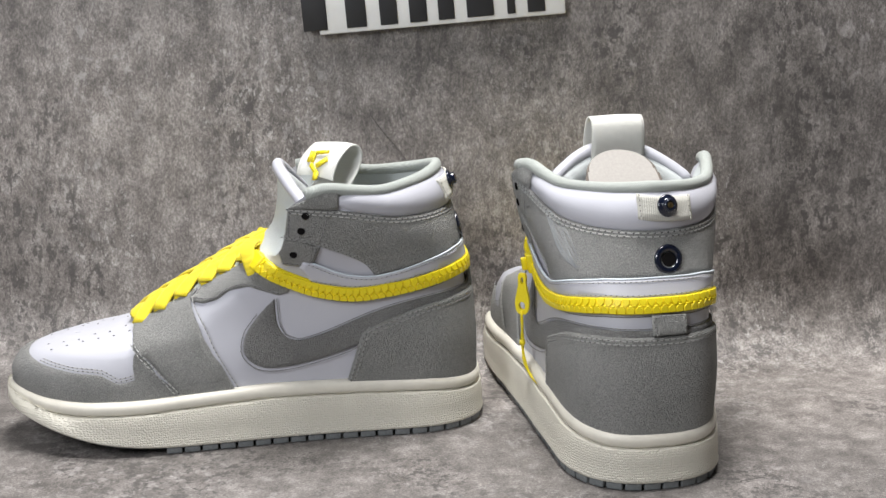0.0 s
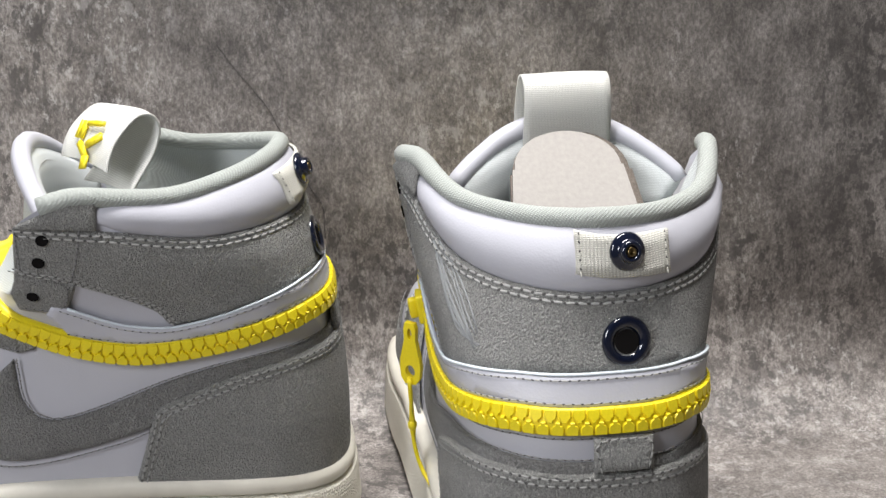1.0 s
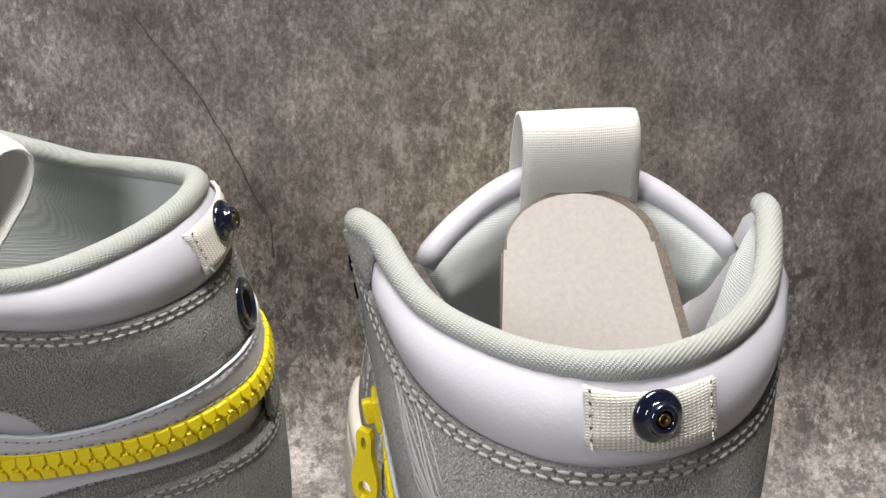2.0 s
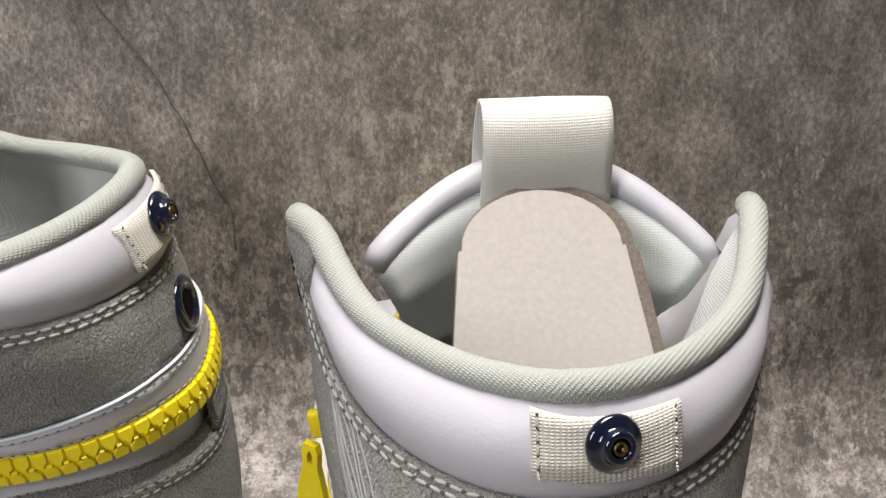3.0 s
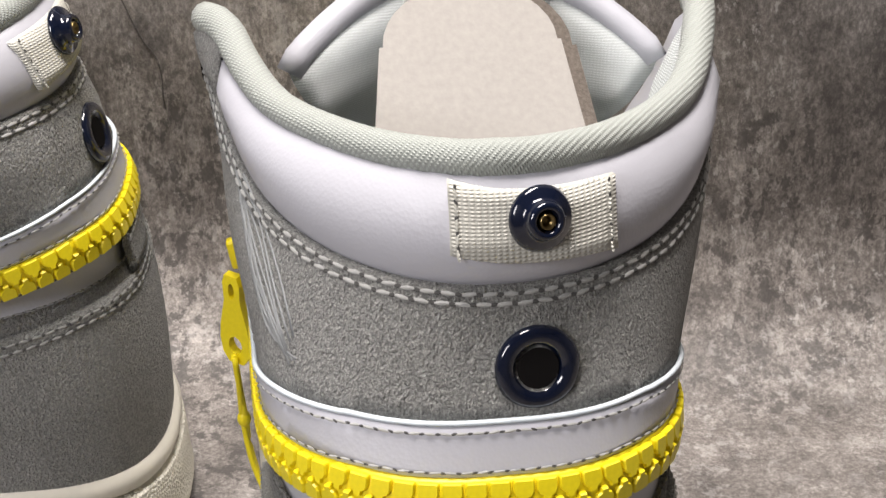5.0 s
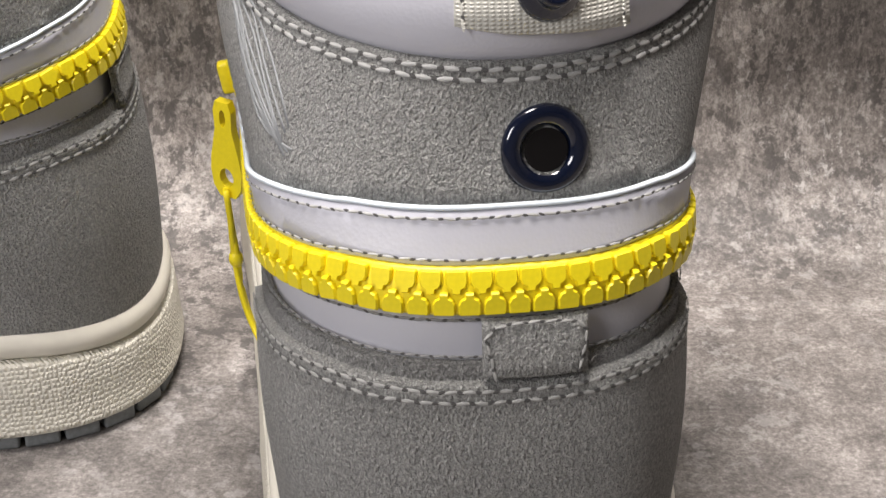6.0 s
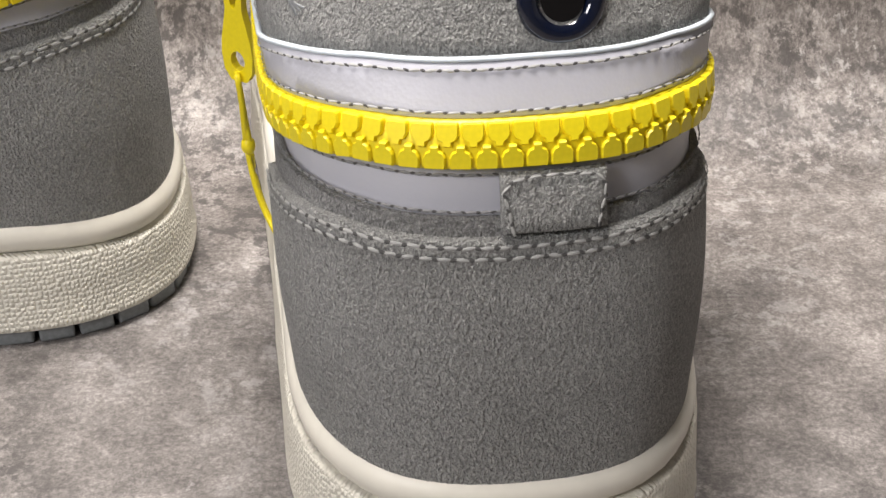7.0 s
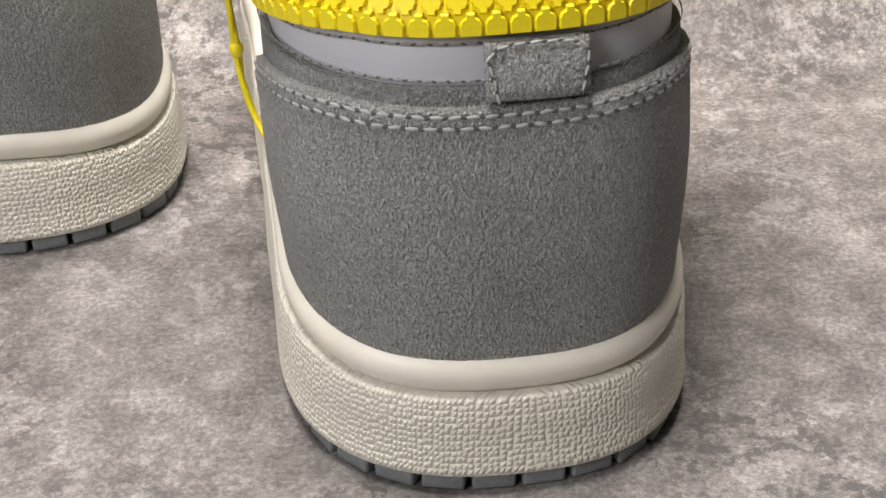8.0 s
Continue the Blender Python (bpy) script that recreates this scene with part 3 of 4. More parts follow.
    for s in (1, -1):
        stay.append(side([(0.191, 0.0965), (0.182, 0.0955), (0.173, 0.0985), (0.164, 0.1065), (0.152, 0.1105), (0.141, 0.106), (0.132, 0.1025), (0.125, 0.1045), (0.124, 0.1105), (0.132, 0.1165), (0.141, 0.1205)], s)
                    + [(s * throat(z), z) for z in (0.128, 0.121, 0.114, 0.107)])
    piece("lower_eyestay", stay, SUEDE, 0.0006, 0.0013)
    for s in (1, -1):
        seam("strap_stitching", [(side([(0.226, 0.071), (0.209, 0.053), (0.194, 0.036)], s), 0.0022 * s), (side([(0.226, 0.071), (0.209, 0.053), (0.194, 0.036)], s), 0.0042 * s),
                                 (side([(0.189, 0.097), (0.184, 0.083), (0.176, 0.0635), (0.163, 0.040)], s), -0.002 * s)], 0.0027)
        seam("eyestay_stitching", [(side([(0.189, 0.0965), (0.173, 0.0985), (0.164, 0.1065), (0.152, 0.1105), (0.132, 0.1025)], s), -0.0018 * s)], 0.0020, DARKTHREAD)
        seam("toe_stitching", [(side(fine(toe_edge), s), 0.0016 * s), (side(fine(toe_edge), s), 0.0034 * s)], 0.0017)
    # perforations of the toe
    bm = bmesh.new()
    for i in range(6):
        for j in range(5):
            y, x = 0.232 + 0.0105 * i + 0.003 * (j % 2), -0.020 + 0.010 * j
            z = max(z for z in np.linspace(0.055, 0.078, 60) if np.interp(y, ring(z)[2], ring(z)[1]) >= abs(x) or z < 0.056)
            a = math.copysign(at_y(y, z), x)
            p, n = spot(a, z, 0.0002)
            bmesh.ops.create_circle(bm, cap_ends=True, segments=8, radius=0.0008, matrix=frame_at(flip(p, sgn), flip(n, sgn), Vector((1, 0, 0))))
    tagged(part("perforations", bm, HOLE, top), kind="stuff")

    # swoosh-shaped overlay round the heel
    arms = []
    for s in (1, -1):
        arms.append(side(fine(SWOOSH_TOP, 0.003), s) + [(0.0, HEEL["swoosh"]), (0.0, 0.086)] + side(fine(SWOOSH_LOW, 0.003), s))
    piece("curved_overlay", arms, SUEDE_DARK, 0.0002, 0.0017, "darker grey curved side stripe")
    for s in (1, -1):
        seam("overlay_stitching", [(side(fine(SWOOSH_TOP), s) + [(0.0, HEEL["swoosh"])], -0.0016 * s), (side(fine(SWOOSH_LOW[2:]), s), -0.0016 * s)], 0.0021, DARKTHREAD, pitch=0.0030, long=0.0022)

    # heel counter
    arc = around(COUNTER, HEEL["counter"])
    low = [(-at_y(0.089, 0.027), 0.027)] + [(a, 0.027) for a in np.linspace(-0.08, 0.08, 9)] + [(at_y(0.089, 0.027), 0.027)]
    piece("heel_counter", [arc + low[::-1]], SUEDE, 0.0012, 0.0024, "grey suede heel counter", puff=0.0004)
    seam("counter_stitching", [(arc, -0.0020), (arc, -0.0044)], 0.0040, SUEDETHREAD, pitch=0.0038, long=0.0027, wide=0.00052)
    # white lower band under the zip
    low_line, top_line = around(ZIP_LOW[2:], HEEL["zip_low"]), around(ZIP_TOP, HEEL["zip_top"])
    seam("lower_band_stitching", [(low_line, -0.0026)], 0.0007, DARKTHREAD)
    # upper band above the zip, with painted edge
    strip = around(STRIP_TOP, HEEL["strip"])
    ztop_in = around(ZIP_TOP[2:], HEEL["zip_top"])
    front = side([(0.118, 0.124), (0.121, 0.128), (0.119, 0.134)], 1)
    piece("upper_band", [strip + front[::-1] + ztop_in[::-1] + [(-a, z) for a, z in front]], WHITE, 0.0012, 0.0016, "white leather band above the zip")
    bm = bmesh.new()
    pts = [spot(a, z, 0.0024) for a, z in smooth_line(strip, 0.003)]
    tube(bm, [flip(p, sgn) for p, n in pts], 0.0007, 6)
    part("band_edge", bm, EDGEPAINT, top, "pale blue painted edge of the band")
    seam("upper_band_stitching", [(strip, -0.0024), (ztop_in, 0.0020)], 0.0030)

    # grey cuff
    cuff_top, cuff_low = around(CUFF_TOP, HEEL["cuff"]), side(fine(CUFF_LOW), 1)
    heel_low = [(a, z - 0.0006) for a, z in around([p for p in STRIP_TOP if p[0] < 0.069], HEEL["strip"])]
    front = side([(0.1325, 0.161), (0.1318, 0.169), (0.131, 0.177)], 1)
    poly = cuff_top + front[::-1] + cuff_low[::-1] + heel_low[::-1] + [(-a, z) for a, z in cuff_low] + [(-a, z) for a, z in front]
    piece("ankle_panel", [poly], SUEDE, 0.0002, 0.0014, "grey suede ankle panel")
    seam("ankle_stitching", [(cuff_top, -0.0020), (cuff_top, -0.0044)], 0.0017, pitch=0.0044, long=0.0032, wide=0.00062)
    for s in (1, -1):
        low = [(s * a, z) for a, z in cuff_low]
        seam("ankle_lower_stitching", [(low, 0.0018 * s), (low, 0.0036 * s)], 0.0017)
        seam("front_stitching", [(side([(0.129, 0.179), (0.1295, 0.170), (0.130, 0.158)], s), 0.0), (side([(0.104, 0.177), (0.107, 0.162), (0.111, 0.150)], s), 0.0)], 0.0017, DARKTHREAD)
    # front corner and lower eyelet patch
    corner, patch = [], []
    for s in (1, -1):
        corner.append(side([(0.1305, 0.180), (0.127, 0.183), (0.119, 0.1865), (0.108, 0.1905), (0.096, 0.1895), (0.0965, 0.1765), (0.116, 0.179)], s))
        patch.append(side([(0.133, 0.156), (0.1355, 0.142), (0.132, 0.131), (0.118, 0.128), (0.111, 0.1331), (0.109, 0.1465), (0.121, 0.152)], s))
    piece("collar_corner", corner, SUEDE, 0.0014, 0.0012)
    piece("eyelet_patch", patch, SUEDE, 0.0006, 0.0012)
    for s in (1, -1):
        seam("patch_stitching", [(side([(0.130, 0.1331), (0.118, 0.131), (0.113, 0.135), (0.112, 0.146)], s), 0.0)], 0.0020, DARKTHREAD)
        for y, z in ((0.119, 0.174), (0.122, 0.162), (0.126, 0.1415)):
            p, n = spot(s * at_y(y, z), z, 0.0017)
            bm = bmesh.new()
            lathe(bm, [(0.0026, 0.0), (0.0025, 0.0006), (0.0019, 0.0004), (0.0001, 0.0004)], frame_at(flip(p, sgn), flip(n, sgn), Vector((0, 0, 1))), 16)
            part("eyelet", bm, [HOLE], top)

    # padded white collar
    puffed = [(a, z) for a, z in around([(y, z) for y, z in COLLAR if y < 0.095], HEEL["collar"])]
    low = around([p for p in CUFF_TOP if p[0] < 0.09], HEEL["cuff"])
    front = side([(0.0975, 0.186), (0.0972, 0.180)], 1)
    piece("padded_collar", [puffed + front + low[::-1] + [(-a, z) for a, z in front[::-1]]], WHITE, 0.0, 0.0006, "padded white leather collar", puff=0.0042)
    # lining and bound edge
    bm = bmesh.new()
    rows = []
    line = smooth_line(rim, 0.005)
    for k in range(9):
        t = k / 8
        row = []
        for a, z in line:
            zz = z - 0.085 * t
            p, n = spot(a, zz, -0.001 - 0.0075 * math.sin(min(1, t * 3.2) * math.pi / 2))
            row.append(bm.verts.new((p.x * sgn, p.y, p.z)))
        rows.append(row)
    for r0, r1 in zip(rows, rows[1:]):
        for k in range(len(r0) - 1):
            bm.faces.new((r0[k], r0[k + 1], r1[k + 1], r1[k]))
    part("lining", bm, LINING, top, "pale textile lining")
    bm = bmesh.new()
    tube(bm, [flip(spot(a, z, -0.0010)[0], sgn) + Vector((0, 0, 0.0004)) for a, z in line], 0.0041, 12)
    part("collar_binding", bm, BINDING, top, "grey-green woven collar binding")
    # insole
    bm = bmesh.new()
    bm.faces.new([bm.verts.new((p.x * sgn, p.y, 0.045)) for p in sole_ring(0.034, -0.004)])
    part("insole", bm, LINING, top)

    # --- zip ---
    mid = around([((y0 + y1) / 2, (z0 + z1) / 2) for (y0, z0), (y1, z1) in zip(fine_n(ZIP_LOW, 24), fine_n(ZIP_TOP, 24))], (HEEL["zip_low"] + HEEL["zip_top"]) / 2)
    mid = [tuple(p) for p in smooth_line(mid, 0.002)]
    pts = [spot(a, z, 0.0014) for a, z in mid]
    bm = bmesh.new()
    tube(bm, [flip(p, sgn) for p, n in pts], 0, 14, flat=(0.0063, 0.0026), up=[flip(n, sgn) for p, n in pts])
    zip_tape = part("zip_tape", bm, YELLOW, top, "bright yellow zip wrapping the ankle")
    run, due, k = 0.0, 0.002, 0
    for i in range(len(pts) - 1):
        (p0, n0), (p1, n1) = pts[i], pts[i + 1]
        d = p1 - p0
        while due <= run + d.length:
            c = p0 + d * ((due - run) / max(1e-9, d.length))
            up = n0.cross(d).normalized()
            if up.z < 0:
                up = -up
            v = 1 if k % 2 else -1
            # upper row points down, lower row points up
            m = frame_at(flip(c + n0 * 0.0021 + up * (0.0023 * v), sgn), flip(n0 + up * (0.12 * v), sgn), flip(d, sgn))
            yaxis = m.col[1].to_3d()
            if (yaxis.z > 0) == (v > 0):
                m = m @ Matrix.Rotation(math.pi, 4, "Z")
            ob = new("zip_tooth", TOOTH)
            ob.parent = zip_tape
            ob.matrix_local = m @ Matrix.Diagonal((1.0, 1.0, 1.05, 1))
            k += 1
            due += 0.00245
        run += d.length
    # end stop on the inner side
    p, n = pts[-1]
    bm = bmesh.new()
    box(bm, frame_at(flip(p, sgn), flip(n, sgn), flip(pts[-1][0] - pts[-3][0], sgn)), 0.012, 0.012, 0.008, 0.0015)
    part("zip_stop", bm, YELLOW, top)

    # --- heel hardware ---
    a0 = 0.0070
    pw = 0.0178
    tab = [(a0 - pw, 0.1718), (a0 + pw, 0.1682), (a0 + pw + 0.0005, 0.1843), (a0 - pw, 0.1882)]
    piece("heel_webbing", [tab], WEB, 0.0040, 0.0014, "cream webbing patch on the heel", rim=0.0005)
    seam("webbing_stitching", [([(a0 - pw + 0.002, 0.1724), (a0 - pw + 0.002, 0.1874)], 0), ([(a0 + pw - 0.002, 0.1694), (a0 + pw - 0.002, 0.1838)], 0)], 0.0056, WEB, long=0.0027)
    for name, z, lift, prof in (("snap_stud", 0.1800, 0.0050, [(0.0068, 0.0), (0.0071, 0.0008), (0.0064, 0.0018), (0.0048, 0.0023), (0.0041, 0.0031), (0.0041, 0.0042), (0.0037, 0.0049), (0.0029, 0.0051), (0.0023, 0.0045), (0.0020, 0.0016), (0.0002, 0.0016)]),
                                ("snap_socket", 0.1455, 0.0010, [(0.0092, 0.0), (0.0094, 0.0008), (0.0086, 0.0018), (0.0070, 0.0022), (0.0056, 0.0016), (0.0047, 0.0004), (0.0045, -0.0025), (0.0044, -0.0060), (0.0002, -0.0060)])):
        p, n = spot(a0, z, lift)
        bm = bmesh.new()
        lathe(bm, prof, frame_at(flip(p, sgn), flip(n, sgn), Vector((1, 0, 0))), 40)
        part(name, bm, NAVY, top, "glossy navy " + name.replace("_", " "))
        if name == "snap_socket":
            bm = bmesh.new()
            bmesh.ops.create_circle(bm, cap_ends=True, segments=24, radius=0.0046, matrix=frame_at(flip(p + n * 0.0012, sgn), flip(n, sgn), Vector((1, 0, 0))))
            part("socket_hole", bm, HOLE, top)
        else:
            bm = bmesh.new()
            lathe(bm, [(0.0021, 0.0), (0.0017, 0.0028), (0.0013, 0.0030), (0.0011, 0.0005), (0.0001, 0.0005)], frame_at(flip(p + n * 0.002, sgn), flip(n, sgn), Vector((1, 0, 0))), 20)
            part("snap_core", bm, BRASS, top)
    w = 0.0102
    c = 0.0035
    tab = [(c - w, 0.0935), (c + w, 0.0930), (c + w, 0.1070), (c - w, 0.1075)]
    piece("heel_tab", [tab], SUEDE, 0.0026, 0.0018, "small grey suede heel tab", rim=0.0005)
    seam("tab_stitching", [([(c - w + 0.002, 0.0945), (c - w + 0.002, 0.1055), (c + w - 0.002, 0.1052), (c + w - 0.002, 0.0945)], 0)], 0.0046, SUEDETHREAD)

    # --- tongue ---
    centre = fine_n([(0.228, 0.074), (0.205, 0.093), (0.180, 0.112), (0.158, 0.130), (0.141, 0.150), (0.136, 0.170), (0.135, 0.186), (0.135, 0.196)], 30)
    bm = bmesh.new()
    faces = []
    for off in (0.0, 0.0075):
        rows = []
        for i, (y, z) in enumerate(centre):
            t = i / 29
            half = np.interp(t, [0, 0.3, 0.6, 0.85, 1.0], [0.018, 0.024, 0.034, 0.041, 0.049])
            curve = np.interp(t, [0, 0.5, 0.85, 1.0], [0.004, 0.012, 0.024, 0.019])
            drop = np.interp(t, [0, 0.75, 1.0], [0.0, 0.0, 0.021])
            row = []
            for u in np.linspace(-1, 1, 21):
                e = 1 - abs(u) ** 6
                back = off * (0.35 + 0.65 * e) * (1 if t < 0.97 else 0.45)
                row.append(bm.verts.new(((u * half + 0.009 * t) * sgn, y - curve * u * u - back, z - drop * abs(u) ** 2.2 - back * 0.3)))
            rows.append(row)
        faces.append(rows)
    for rows in faces:
        for r0, r1 in zip(rows, rows[1:]):
            for k in range(20):
                bm.faces.new((r0[k], r0[k + 1], r1[k + 1], r1[k]))
    a, b = faces
    for k in range(20):
        bm.faces.new((a[-1][k], a[-1][k + 1], b[-1][k + 1], b[-1][k]))
    for i in range(29):
        bm.faces.new((a[i][0], a[i + 1][0], b[i + 1][0], b[i][0]))
        bm.faces.new((a[i][20], a[i + 1][20], b[i + 1][20], b[i][20]))
    bmesh.ops.recalc_face_normals(bm, faces=bm.faces)
    tongue = part("tongue", bm, TONGUE, top, "padded white textile tongue")
    # rolled rim of the tongue
    bm = bmesh.new()
    tube(bm, [((u * 0.047 + 0.009) * sgn, 0.134 - 0.017 * u * u, 0.1965 - 0.021 * abs(u) ** 2.2 - 0.09 * max(0.0, abs(u) - 1.0)) for u in np.linspace(-1.02, 1.02, 41)], 0.0042, 10)
    part("tongue_rim", bm, WHITE, tongue, "white bound rim of the tongue")
    bm = bmesh.new()
    for u in np.linspace(-0.95, 0.95, 44):
        box(bm, Matrix.Translation(((u * 0.044 + 0.009) * sgn, 0.1275 - 0.016 * u * u, 0.188 - 0.020 * abs(u) ** 2.2)), 0.0013, 0.0005, 0.0006)
    part("rim_stitching", bm, THREAD, tongue)
    # pull loop with label
    bm = bmesh.new()
    prof = [(0.1310, 0.187), (0.1325, 0.192), (0.1325, 0.200), (0.1285, 0.2105), (0.1245, 0.2145), (0.1195, 0.2150), (0.1155, 0.2115), (0.1140, 0.203), (0.1150, 0.193), (0.1165, 0.180)]
    prof = fine_n(prof, 30)
    spin = Matrix.Translation((loop_shift * sgn, 0.124 - loop_back, 0.185 - loop_back * 0.15)) @ Matrix.Rotation(radians(tongue_turn) * sgn, 4, "Z") @ Matrix.Rotation(radians(tongue_lean), 4, "X") @ Matrix.Translation((0, -0.124, -0.185))
    grid = []
    for off in (0.0, 0.0012):
        g = []
        for i, (y, z) in enumerate(prof):
            d = Vector((prof[min(i + 1, 29)][0] - prof[max(i - 1, 0)][0], prof[min(i + 1, 29)][1] - prof[max(i - 1, 0)][1])).normalized()
            g.append([bm.verts.new(spin @ Vector((u * 0.0188 * (1 - 0.03 * math.sin(i / 29 * math.pi)), y + d.y * off + 0.0012 * u * u, z - d.x * off - 0.0010 * u * u))) for u in np.linspace(-1, 1, 13)])
        grid.append(g)
    for g in grid:
        for r0, r1 in zip(g, g[1:]):
            for k in range(12):
                bm.faces.new((r0[k], r0[k + 1], r1[k + 1], r1[k]))
    for k in (0, 12):
        for i in range(29):
            bm.faces.new((grid[0][i][k], grid[0][i + 1][k], grid[1][i + 1][k], grid[1][i][k]))
    bmesh.ops.recalc_face_normals(bm, faces=bm.faces)
    loop = part("pull_loop", bm, LOOP, tongue, "off-white folded webbing pull loop")
    bm = bmesh.new()
    for x, z, sx, sz, r in ((-0.004, 0.196, 0.010, 0.003, 35), (0.002, 0.191, 0.009, 0.003, -30), (0.006, 0.199, 0.003, 0.008, 0), (0.0095, 0.199, 0.002, 0.008, 0), (-0.001, 0.203, 0.012, 0.0022, 10), (-0.003, 0.186, 0.004, 0.006, 20)):
        box(bm, spin @ Matrix.Translation((x, 0.1352, z)) @ Matrix.Rotation(radians(r), 4, "Y"), sx, 0.0012, sz)
    part("label_print", bm, YELLOW, loop, "plain yellow printed marks on the label")

    # --- laces ---
    bars = [(0.2255, 0.079), (0.2115, 0.0885), (0.197, 0.0985), (0.181, 0.1105), (0.170, 0.119), (0.158, 0.1285), (0.147, 0.136)]
    for i, (y, z) in enumerate(bars):
        bm = bmesh.new()
        half = 0.021 + 0.0012 * i
        line, ups = [], []
        for u in np.linspace(-1.12, 1.12, 19):
            h = -0.003 + 0.0085 * (1 - abs(u) ** 2.4) + (0.0 if abs(u) < 1 else -0.008 * (abs(u) - 1) / 0.12 * 0.6)
            line.append((u * half * sgn, y - 0.004 * u * u + 0.0015 * math.sin(7 * u + i), z + h))
            ups.append(Vector((u * 0.9 * sgn, 0.55, 1.0)))
        tube(bm, line, 0, 12, flat=(0.0060, 0.0023), up=ups)
        part("lace", bm, LACE, top, "flat yellow lace")
    for i in range(len(bars) - 1):
        (y0, z0), (y1, z1) = bars[i], bars[i + 1]
        for s in (1, -1):
            bm = bmesh.new()
            half = 0.020 + 0.0016 * i
            line = [(s * half * (1 - 1.15 * t) * sgn, y0 + (y1 - y0) * t, z0 + (z1 - z0) * t + 0.0005 + 0.0062 * math.sin(min(1, t * 1.3) * math.pi / 2)) for t in np.linspace(0, 1, 10)]
            tube(bm, line, 0, 10, flat=(0.0055, 0.0020), up=[Vector((s * (0.7 - t) * sgn, 0.55, 1.0)) for t in np.linspace(0, 1, 10)])
            part("lace", bm, LACE, top)
    # top lace tail on the inner side
    bm = bmesh.new()
    line = smooth_line([(0.018 * sgn, 0.152, 0.143), (0.030 * sgn, 0.156, 0.140), (0.0385 * sgn, 0.152, 0.128), (0.0415 * sgn, 0.146, 0.114), (0.040 * sgn, 0.1435, 0.109)], 0.003)
    tube(bm, line, 0, 12, flat=(0.0052, 0.0017), up=[Vector((1.0 * sgn, 0.4, 0.35))] * len(line))
    part("lace", bm, LACE, top)

    # --- zip slider, pull and cord on the outer side ---
    bm = bmesh.new()
    p, n = spot(-at_y(0.118, 0.115), 0.115, 0.004)
    q, out = flip(p, sgn), flip(n, sgn)
    box(bm, frame_at(q, out, Vector((0, 0, 1))), 0.013, 0.010, 0.006, 0.0012)
    box(bm, frame_at(q + out * 0.0045, out, Vector((0, 0, 1))), 0.009, 0.0035, 0.004, 0.0012)
    slider = part("zip_slider", bm, YELLOW, top)
    # flat pull with an eye above and a round hole below, swung to show its face at the heel
    hang = q + out * 0.0060 + Vector((0, 0, -0.008))
    face = (out + Vector((0, -1.3, 0))).normalized()
    across = Vector((0, 0, 1)).cross(face).normalized()
    bm = bmesh.new()
    plate = [(0.0022, 0.000), (0.0030, -0.003), (0.0028, -0.009), (0.0036, -0.013), (0.0048, -0.018), (0.0052, -0.022), (0.0046, -0.0265), (0.0026, -0.0292)]
    rim = plate + [(-x, z) for x, z in plate[::-1]]
    eye, hole = [(0.0011 * math.cos(t), -0.0055 + 0.0030 * math.sin(t)) for t in np.linspace(0, 2 * math.pi, 9)[:-1]], [(0.0024 * math.cos(t), -0.0236 + 0.0028 * math.sin(t)) for t in np.linspace(0, 2 * math.pi, 13)[:-1]]
    from mathutils.geometry import delaunay_2d_cdt
    flat = [Vector(c) for c in rim + eye + hole]
    n0, n1 = len(rim), len(rim) + len(eye)
    loops = [list(range(n0)), list(range(n0, n1)), list(range(n1, len(flat)))]
    vs, _, fs, *_ = delaunay_2d_cdt(flat, [], loops, 0, 1e-7)
    sheets = [[bm.verts.new(hang + across * v.x + Vector((0, 0, v.y)) + face * off) for v in vs] for off in (-0.0012, 0.0012)]
    for f in fs:
        mid = sum((vs[k] for k in f), Vector((0, 0))) / len(f)
        if inside([tuple(c) for c in rim], *mid) and not inside(eye, *mid) and not inside(hole, *mid):
            for sh in sheets:
                bm.faces.new([sh[k] for k in f])
    for loop in loops:
        for a, b in zip(loop, loop[1:] + loop[:1]):
            bm.faces.new((sheets[0][a], sheets[0][b], sheets[1][b], sheets[1][a]))
    bmesh.ops.recalc_face_normals(bm, faces=bm.faces)
    part("zip_pull", bm, YELLOW, slider, "flat yellow plastic zip pull with a round hole", smooth=False)
    bm = bmesh.new()
    knot = hang + Vector((0, 0.001, -0.049))
    for e in (-0.0007, 0.0007):
        tube(bm, smooth_line([hang + Vector((0, e, -0.0265)) + face * 0.002, hang + Vector((0, e, -0.036)) + face * 0.001, knot + across * e], 0.003), 0.0009, 8)
        tube(bm, smooth_line([knot + across * e, knot + Vector((0, 3 * e, -0.011)) - out * 0.001, knot + Vector((0, -0.004 + e, -0.021)) - out * 0.004, knot + Vector((0, -0.016 + e, -0.029)) - out * 0.010], 0.003), 0.0009, 8)
    bmesh.ops.create_icosphere(bm, subdivisions=2, radius=0.0021, matrix=Matrix.Translation(knot) @ Matrix.Diagonal((1, 1, 1.3, 1)))
    part("pull_cord", bm, YELLOW, slider, "thin knotted yellow cord")

    # embroidered emblem on the outer ankle
    bm = bmesh.new()
    for k in range(11):
        t = k / 10
        line = []
        for u in np.linspace(0.12 * (k % 2), 1 - 0.25 * abs(t - 0.45), 9):
            y = 0.064 - 0.038 * u + 0.006 * math.sin(t * 3)
            z = 0.167 - 0.032 * u ** 0.9 + (t - 0.5) * 0.017 * math.sin(math.pi * min(1, u * 1.05)) + 0.0007 * math.sin(9 * u + 2 * k)
            line.append(flip(spot(-at_y(y, z), z, 0.0014)[0], sgn))
        tube(bm, line, 0.00042, 6)
